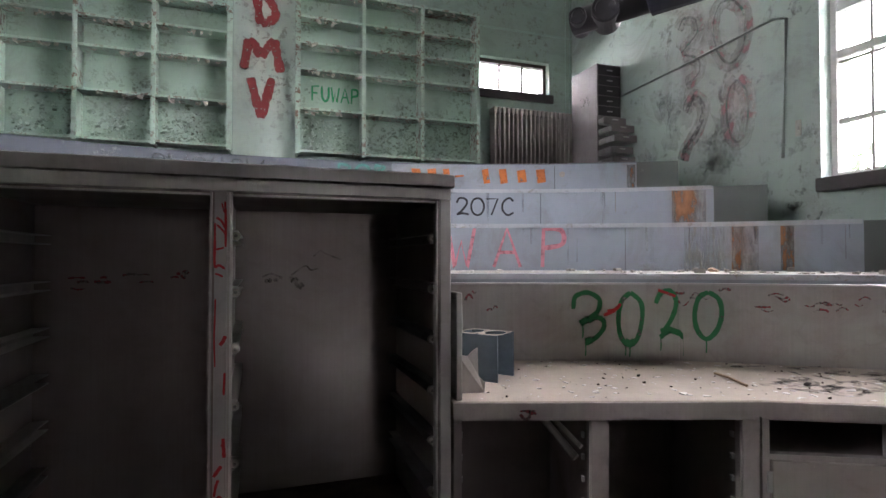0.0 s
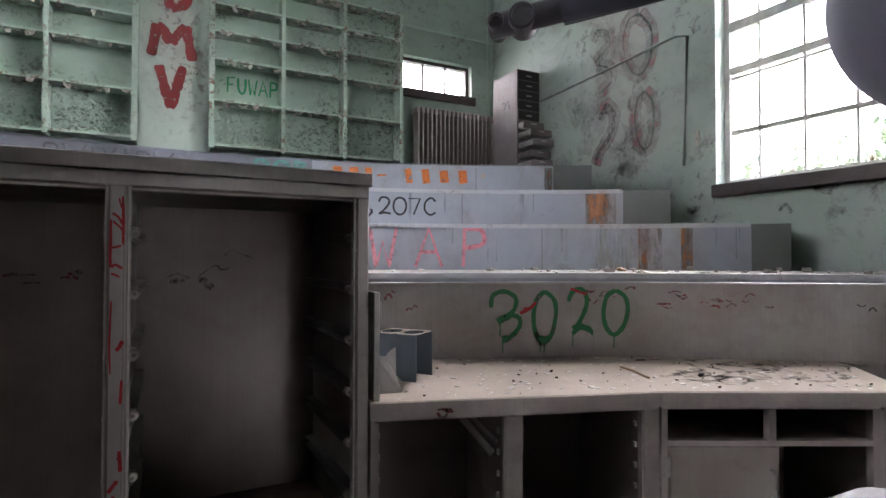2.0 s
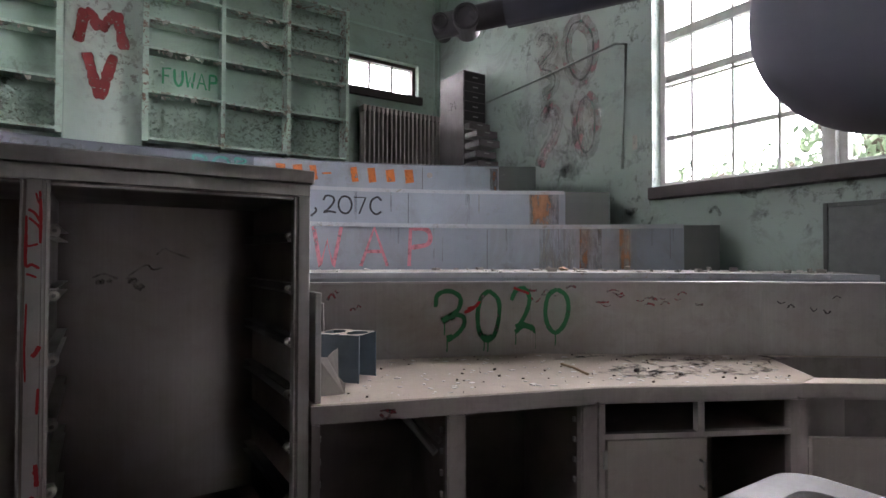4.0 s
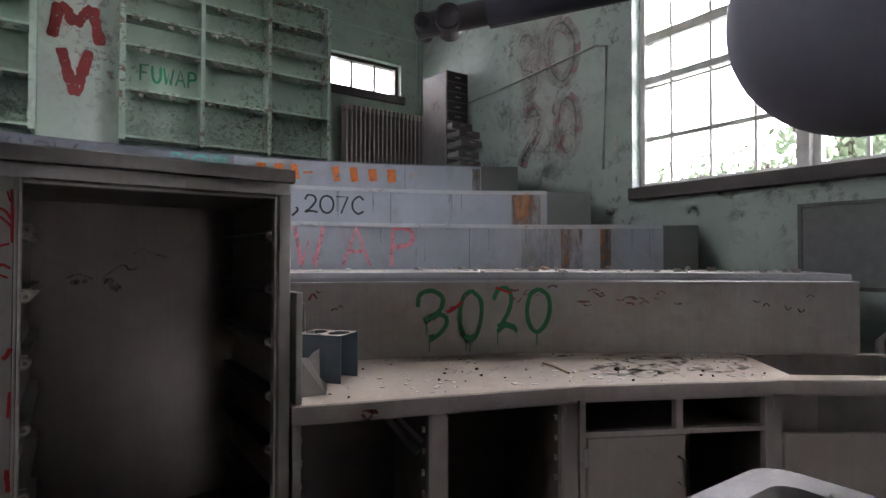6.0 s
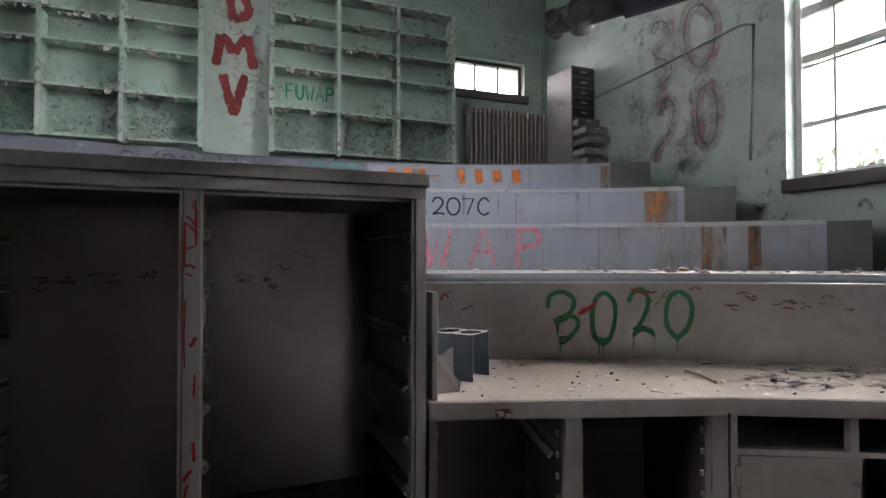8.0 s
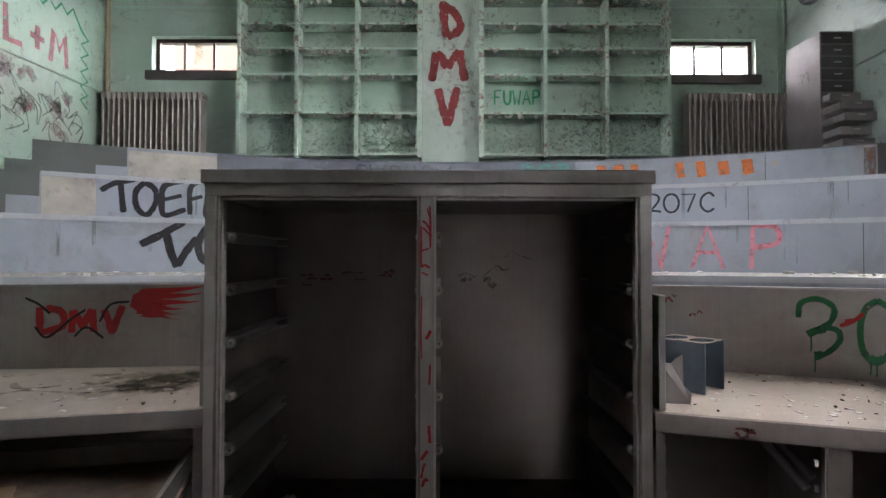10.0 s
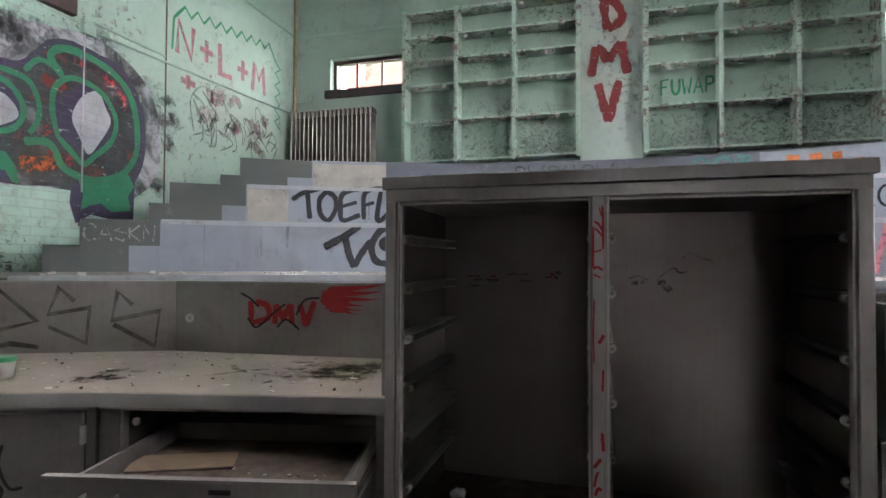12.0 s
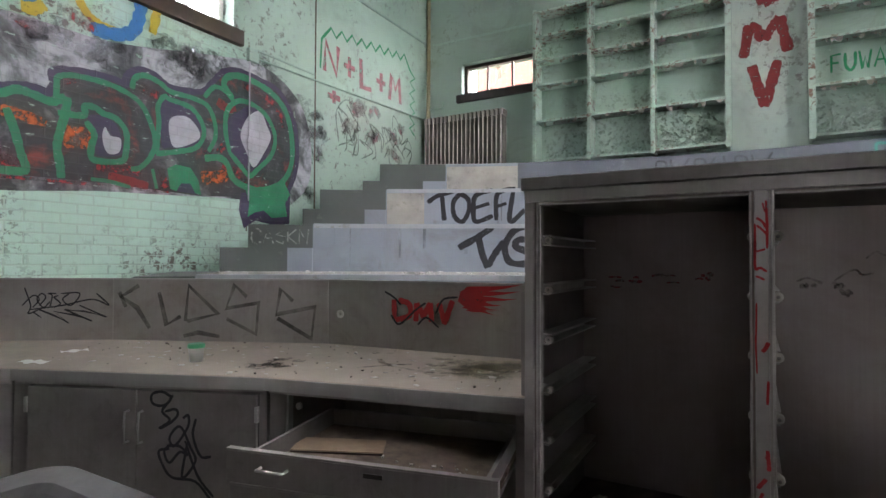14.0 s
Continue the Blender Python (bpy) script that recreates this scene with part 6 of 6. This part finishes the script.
for pts, w in (([(1.65, 2.38), (1.77, 2.42), (1.86, 2.47), (1.96, 2.46), (2.07, 2.44), (2.16, 2.50)], 0.06), ([(1.80, 2.33), (1.85, 2.19), (1.89, 2.04), (1.92, 1.93), (1.84, 1.91), (1.72, 1.91)], 0.055), ([(2.10, 2.45), (2.10, 2.57), (2.11, 2.63), (2.21, 2.67), (2.41, 2.68), (2.56, 2.66), (2.70, 2.60), (2.78, 2.49), (2.84, 2.31), (2.80, 2.16), (2.71, 2.06), (2.64, 2.04)], 0.042),
               ([(2.17, 2.50), (2.16, 2.38), (2.13, 2.25), (2.11, 2.12), (2.13, 2.00), (2.14, 1.90)], 0.06), ([(2.11, 2.37), (2.28, 2.39), (2.29, 2.46), (2.36, 2.47), (2.42, 2.44), (2.52, 2.42), (2.60, 2.33), (2.60, 2.17), (2.56, 2.09), (2.36, 2.07), (2.34, 2.16), (2.36, 2.26), (2.30, 2.35)], 0.05), ([(2.34, 1.92), (2.47, 1.92), (2.64, 1.895)], 0.03), ([(2.82, 2.07), (2.86, 1.91)], 0.035),
               ([(2.64, 2.69), (2.66, 2.78), (2.74, 2.83), (2.87, 2.81), (2.97, 2.76), (3.16, 2.76), (3.33, 2.73), (3.41, 2.60), (3.42, 2.45), (3.35, 2.31)], 0.045), ([(2.85, 2.20), (2.86, 2.31), (2.87, 2.48), (2.86, 2.60), (2.91, 2.70), (2.97, 2.69), (3.16, 2.67), (3.27, 2.57), (3.30, 2.45), (3.22, 2.32), (3.03, 2.25), (2.85, 2.20)], 0.045),
               ([(3.30, 2.80), (3.40, 2.92), (3.51, 2.92), (3.62, 2.85)], 0.045), ([(3.58, 2.34), (3.53, 2.55), (3.55, 2.74), (3.67, 2.86), (3.84, 2.87), (4.02, 2.80), (4.14, 2.62), (4.10, 2.41), (3.92, 2.23), (3.82, 2.15), (3.71, 2.23), (3.58, 2.34)], 0.05),
               ([(3.61, 2.87), (3.51, 2.97), (3.55, 3.06), (3.70, 3.11), (3.95, 3.09), (4.17, 3.01), (4.31, 2.86), (4.38, 2.61), (4.37, 2.33), (4.22, 2.12), (3.96, 2.02), (3.75, 2.04), (3.62, 2.10), (3.55, 2.23), (3.46, 2.27), (3.31, 2.24)], 0.065)):
    layer += 0.0002
    strokes("paint_stroke", WW, [pts], w, layer, M_MURALGREEN, mural, "green outline stroke")
blob([(3.77, 2.01), (4.04, 2.03), (4.28, 2.14), (4.36, 2.02), (4.29, 1.92), (4.32, 1.78), (4.11, 1.75), (4.00, 1.82), (3.89, 1.79), (3.80, 1.74), (3.82, 1.88)], layer + 0.0003, M_MURALGREEN, "green dripping foot of a letter", False)
blob([(2.95, 2.09), (3.03, 2.14), (3.17, 2.13), (3.25, 2.03), (3.28, 1.90), (3.22, 1.91), (3.17, 1.99), (3.08, 1.98), (3.04, 1.91), (2.98, 1.92)], layer + 0.0003, M_MURALGREEN, "green arched leg of a letter", False)
blob([(3.04, 1.91), (3.08, 2.00), (3.17, 2.0), (3.24, 1.90)], layer + 0.0001, M_PURPLE, "purple shadow", False)
for i in range(46):
    y_, z_ = (rngm.uniform(1.7, 4.4), rngm.uniform(3.0, 3.25)) if i < 28 else (rngm.uniform(4.35, 4.75), rngm.uniform(2.0, 3.1))
    if i < 28:
        z_ = 2.72 + (y_ - 1.7) * 0.2 + rngm.uniform(-0.02, 0.2)
    strokes("spray_mist", WW, [[(y_, z_), (y_ + rngm.uniform(0.05, 0.2), z_ + rngm.uniform(-0.06, 0.08)), (y_ + rngm.uniform(0.1, 0.3), z_ + rngm.uniform(-0.1, 0.1))]], rngm.uniform(0.08, 0.2), 0.0048 + (i % 9) * 0.00008 if i >= 28 else 0.0058 + i * 0.00001, M_PUFF if i % 3 else M_PALEMIST, mural, "soft sprayed mist")
for pts, w, mt, lab in (([(2.20, 3.32), (2.28, 3.18), (2.39, 3.12), (2.53, 3.11)], 0.06, M_YELLOW, "yellow brushed stroke"), ([(2.32, 3.07), (2.49, 3.08), (2.63, 3.15), (2.69, 3.30), (2.71, 3.54)], 0.10, M_BLUEPAINT, "blue brushed stroke"), ([(2.86, 3.61), (2.84, 3.41), (2.80, 3.20)], 0.08, M_YELLOW, "yellow brushed stroke"), ([(2.09, 3.13), (2.19, 3.12), (2.35, 3.07)], 0.10, M_REDPAINT, "red brushed patch"),
                        ([(1.87, 3.05), (1.94, 3.06), (2.01, 3.12)], 0.09, M_YELLOW, "yellow brushed stroke"), ([(1.81, 2.96), (1.92, 2.91)], 0.05, M_REDPAINT, "red brushed patch"), ([(1.82, 3.11), (1.92, 3.13), (2.02, 3.24)], 0.06, M_BLUEPAINT, "blue brushed stroke"), ([(2.0, 3.2), (2.1, 3.24)], 0.07, M_REDPAINT, "red brushed patch")):
    bm = bmesh.new()
    layer += 0.0004
    stroke(bm, WW, pts, w, layer, True, 0.2)
    part("paint_stroke", bm, mt, mural, lab)
writing(WW, "N+L+M", 4.88, 6.46, 3.54, 3.90, 0.085, M_PINKWALL, wall_left, "faded pink sprayed letters", 0.005, 0.2)
writing(WW, "+", 4.92, 5.2, 3.16, 3.38, 0.085, M_PINKWALL, wall_left, "faded pink sprayed cross", 0.005, 0.0)
bm = bmesh.new()
zig = [(4.82, 3.55), (4.84, 3.9)] + [(4.9 + 0.097 * i, 3.99 + 0.013 * i + (0.08 if i % 2 else -0.02)) for i in range(18)] + [(6.70 + (0.13 if i % 2 else 0), 4.10 - 0.085 * i) for i in range(12)]
stroke(bm, WW, zig, 0.034, 0.006, False)
part("zigzag", bm, M_GREENSPRAY2, wall_left, "green sprayed zigzag border")
lines = []
for i in range(24):
    u, v = rngm.uniform(5.1, 6.6), rngm.uniform(2.7, 3.2)
    lines.append([(u, v), (u + rngm.uniform(-0.15, 0.2), v + rngm.uniform(0.05, 0.2)), (u + rngm.uniform(0, 0.25), v + rngm.uniform(-0.15, 0.1)), (u + rngm.uniform(-0.1, 0.2), v - rngm.uniform(0.05, 0.2))])
lines.append([(5.15, 2.75), (5.1, 3.1), (5.3, 3.3), (5.5, 3.15), (5.45, 2.85), (5.3, 2.8)])
strokes("scrawl", WW, lines, 0.018, 0.005, M_GREYSPRAY, wall_left, "grey outlined scrawl")
smears(WW, 5.2, 6.5, 2.75, 3.3, 14, 0.13, 0.3, M_PINKSOFT, wall_left, "pink sprayed haze", 0.0045, 0.6)
structure("wall_seam", boxes((XL - 0.001, XL + 0.005, 3.79, 3.80, 1.6, 3.4), (XL - 0.001, XL + 0.006, 4.735, 4.75, 1.9, 5.8)), M_RUSTDARK, "rusty vertical joints in the wall")
structure("wall_ledge", boxes((XL - 0.001, XL + 0.012, 3.9, 4.73, 3.43, 3.445), (XL - 0.001, XL + 0.012, 4.8, YB, 4.63, 4.655)), M_MORTAR, "thin raised ledge lines along the wall")
conduit = thing("conduit", "thin painted conduit running along the wall", "conduit", "conduits")
part("pipe", tube([(XL + 0.02, 3.80, 3.34), (XL + 0.02, 5.2, 3.39), (XL + 0.02, 7.18, 3.46)], 0.012, 8), M_MORTAR, conduit, "", True)
part("junction_box", boxes((XL, XL + 0.05, 3.77, 3.89, 3.29, 3.42), bevel=0.006), M_MORTAR, conduit)
drop = thing("conduit", "upright cable and switch on the mural wall", "conduit", "conduits")
part("pipe", tube([(XL + 0.022, 3.80, 1.9), (XL + 0.022, 3.80, 3.29)], 0.007, 6), M_LILAC, drop, "", True)
part("switch", boxes((XL + 0.0195, XL + 0.04, 3.77, 3.83, 2.40, 2.52), bevel=0.004), M_LILAC, drop)
pipe = thing("corner_pipe", "yellowed pipe rising in the wall corner", "pipe")
part("pipe", tube([(XL + 0.05, YB - 0.05, ZTOP), (XL + 0.05, YB - 0.05, ZC)], 0.03, 10), M_OCHRE, pipe, "", True)
part("stub", tube([(XL + 0.08, YB - 0.05, 3.62), (XL + 0.3, YB - 0.05, 3.62), (XL + 0.32, YB - 0.05, 3.70)], 0.012, 8), M_MORTAR, pipe, "", True)
structure("picture_rail", boxes((XL + 0.1, -2.62, YB - 0.012, YB + 0.001, 4.60, 4.63), (2.98, XR, YB - 0.012, YB + 0.001, 4.62, 4.65)), M_MORTAR, "thin rail along the north wall")
cable = thing("corner_cable", "dark cables hanging down the wall corner", "cable")
part("cable", tube([(XR - 0.06, YB - 0.03, 5.5), (XR - 0.05, YB - 0.03, 4.3), (XR - 0.06, YB - 0.03, 3.5)], 0.012, 6), M_MORTAR, cable, "", True)
part("cable", tube([(XR - 0.12, YB - 0.03, 5.5), (XR - 0.13, YB - 0.03, 4.2), (XR - 0.12, YB - 0.03, 3.4)], 0.008, 6), M_MORTAR, cable, "", True)

# ======================= east wall =======================
WE = lambda u, v, o: Vector((XR - o, u, v))
for lines_, mt in (([(5.02, 3.89), (4.94, 3.98), (4.79, 3.93), (4.74, 3.77), (4.88, 3.67), (4.98, 3.62)], M_GREENFADE), ([(4.93, 3.58), (4.73, 3.46), (4.73, 3.31), (4.91, 3.24)], M_GREENFADE), ([(4.31, 3.93), (4.16, 3.73), (4.14, 3.50), (4.20, 3.33), (4.34, 3.28), (4.48, 3.46), (4.53, 3.72), (4.46, 3.91), (4.31, 3.93)], M_GREENFADE),
                   ([(4.91, 2.93), (4.80, 3.07), (4.67, 2.93), (4.73, 2.73), (4.91, 2.54), (4.97, 2.41)], M_SOOTSOFT), ([(4.24, 3.08), (4.14, 2.95), (4.12, 2.72), (4.16, 2.52), (4.25, 2.47), (4.33, 2.58), (4.37, 2.82), (4.33, 3.02), (4.24, 3.08)], M_GREENFADE)):
    strokes("lettering", WE, [lines_], 0.17, 0.003, M_PINKSOFT, wall_right, "faded pink sprayed outline")
    strokes("lettering", WE, [lines_], 0.026 if mt is M_GREENFADE else 0.06, 0.005, mt, wall_right, "faded sprayed number")
cond = thing("conduit", "grey conduit bending down the stained wall", "conduit", "conduits")
part("pipe", tube([(XR - 0.02, 6.05, 3.43), (XR - 0.02, 4.94, 3.46), (XR - 0.02, 3.84, 3.51), (XR - 0.02, 3.70, 3.46), (XR - 0.02, 3.75, 2.22)], 0.014, 8), M_MORTARGREY, cond, "", True)
sw = thing("light_switch", "small cream switch plate on the wall", "switch")
part("plate", boxes((XR - 0.012, XR, 3.585, 3.635, 2.39, 2.53), bevel=0.003), M_CREAM, sw)
part("toggle", boxes((XR - 0.025, XR - 0.012, 3.60, 3.62, 2.44, 2.47)), M_MILKY, sw)
smears(WE, 1.7, 5.2, 1.5, 1.95, 16, 0.05, 0.2, M_SOOTSOFT, wall_right, "dark damp stains", 0.003, 1.0)
smears(WE, 4.0, 5.5, 2.25, 3.3, 14, 0.32, 0.4, M_SOOTHAZE, wall_right, "dark soot film", 0.002, 0.8)
smears(WE, 4.25, 4.85, 2.2, 2.6, 5, 0.16, 0.2, M_SOOTHAZE, wall_right, "dark soot film under the numbers", 0.0035, 1.2)
panel = thing("chalk_panel", "dark board fixed low on the wall", "board")
part("board", boxes((XR - 0.02, XR - 0.001, 0.93, 1.95, 1.13, 1.69), bevel=0.003), M_DAMP, panel)
for a, b, c, d in ((0.9, 0.929, 1.1, 1.72), (1.951, 1.98, 1.1, 1.72), (0.9295, 1.9505, 1.1, 1.129), (0.9295, 1.9505, 1.691, 1.72)):
    part("frame_strip", boxes((XR - 0.03, XR - 0.001, a, b, c, d), bevel=0.003), M_TIERDARK, panel)
brc = thing("steel_rail", "bent grey rail beyond the end of the counter", "rail")
part("rail", tube([(3.3, 1.15, 0.0), (3.32, 1.14, 0.92), (3.5, 1.05, 1.06), (3.9, 0.85, 1.12)], 0.018, 8), M_STEEL, brc, "", True)

# ======================= outside =======================
structure("backdrop", boxes((17, 17.1, -14, 24, 0, 15)), M_SKYEAST, "bright overcast sky beyond the east windows")
structure("backdrop", boxes((-12.1, -12, -8, 12, 3, 14)), M_SKYWEST, "bright overcast sky beyond the west windows")
structure("backdrop", boxes((-12, 14, 15, 15.1, 2, 12)), M_SKYNORTH, "bright overcast sky beyond the north windows")
structure("backdrop", boxes((-5, 8, -10.1, -10, -0.7, 8)), M_SKYSOUTH, "bright overcast sky beyond the glazed door")
structure("ground", boxes((-60, 60, -60, 60, -1.0, -0.8)), M_LAWN, "plain ground outside the hall")
bldg = thing("brick_building", "red brick building seen through the small window", "building")
part("wall", boxes((-6.4, -4.1, 13.0, 14.0, -0.8, 9.0)), M_REDBRICK, bldg)
rngt = random.Random(5)
for x, y, zc_, r in ((13.0, 8.6, 2.7, 1.4), (12.5, 7.2, 2.9, 1.3), (13.0, 6.0, 3.0, 1.4), (10.5, 3.6, 3.3, 1.2), (10, 2.4, 3.2, 1.2)):
    tree = thing("tree", "leafy green tree standing outside the window", "tree", "trees outside")
    part("trunk", tube([(x, y, -0.8), (x + 0.1, y, 1.0), (x, y + 0.1, zc_)], 0.14, 8), M_BARK, tree)
    for k in range(4):
        a = 1.57 * k + 0.4
        part("limb", tube([(x, y, zc_ - 1.2), (x + r * 0.4 * math.cos(a), y + r * 0.4 * math.sin(a), zc_ - 0.2), (x + r * 0.7 * math.cos(a), y + r * 0.7 * math.sin(a), zc_ + 0.3)], 0.05, 6), M_BARK, tree)
    bm = bmesh.new()
    for i in range(900):
        d = Vector((rngt.gauss(0, 1), rngt.gauss(0, 1), rngt.gauss(0, 1))).normalized() * r * rngt.uniform(0.35, 1.0)
        if noise.noise(d * 1.6 + Vector((x, y, 0))) < -0.12:
            continue
        c_ = Vector((x, y, zc_)) + Vector((d.x, d.y, d.z * 0.75))
        q_ = Euler((rngt.uniform(0, 6), rngt.uniform(0, 6), rngt.uniform(0, 6))).to_matrix()
        s = rngt.uniform(0.06, 0.13)
        bm.faces.new([bm.verts.new(c_ + q_ @ Vector(v) * s) for v in ((-1, 0, 0), (0, -0.5, 0.1), (1, 0, 0), (0, 0.5, 0.1))])
    part("crown", bm, M_LEAF, tree, "crown of pale green leaves")
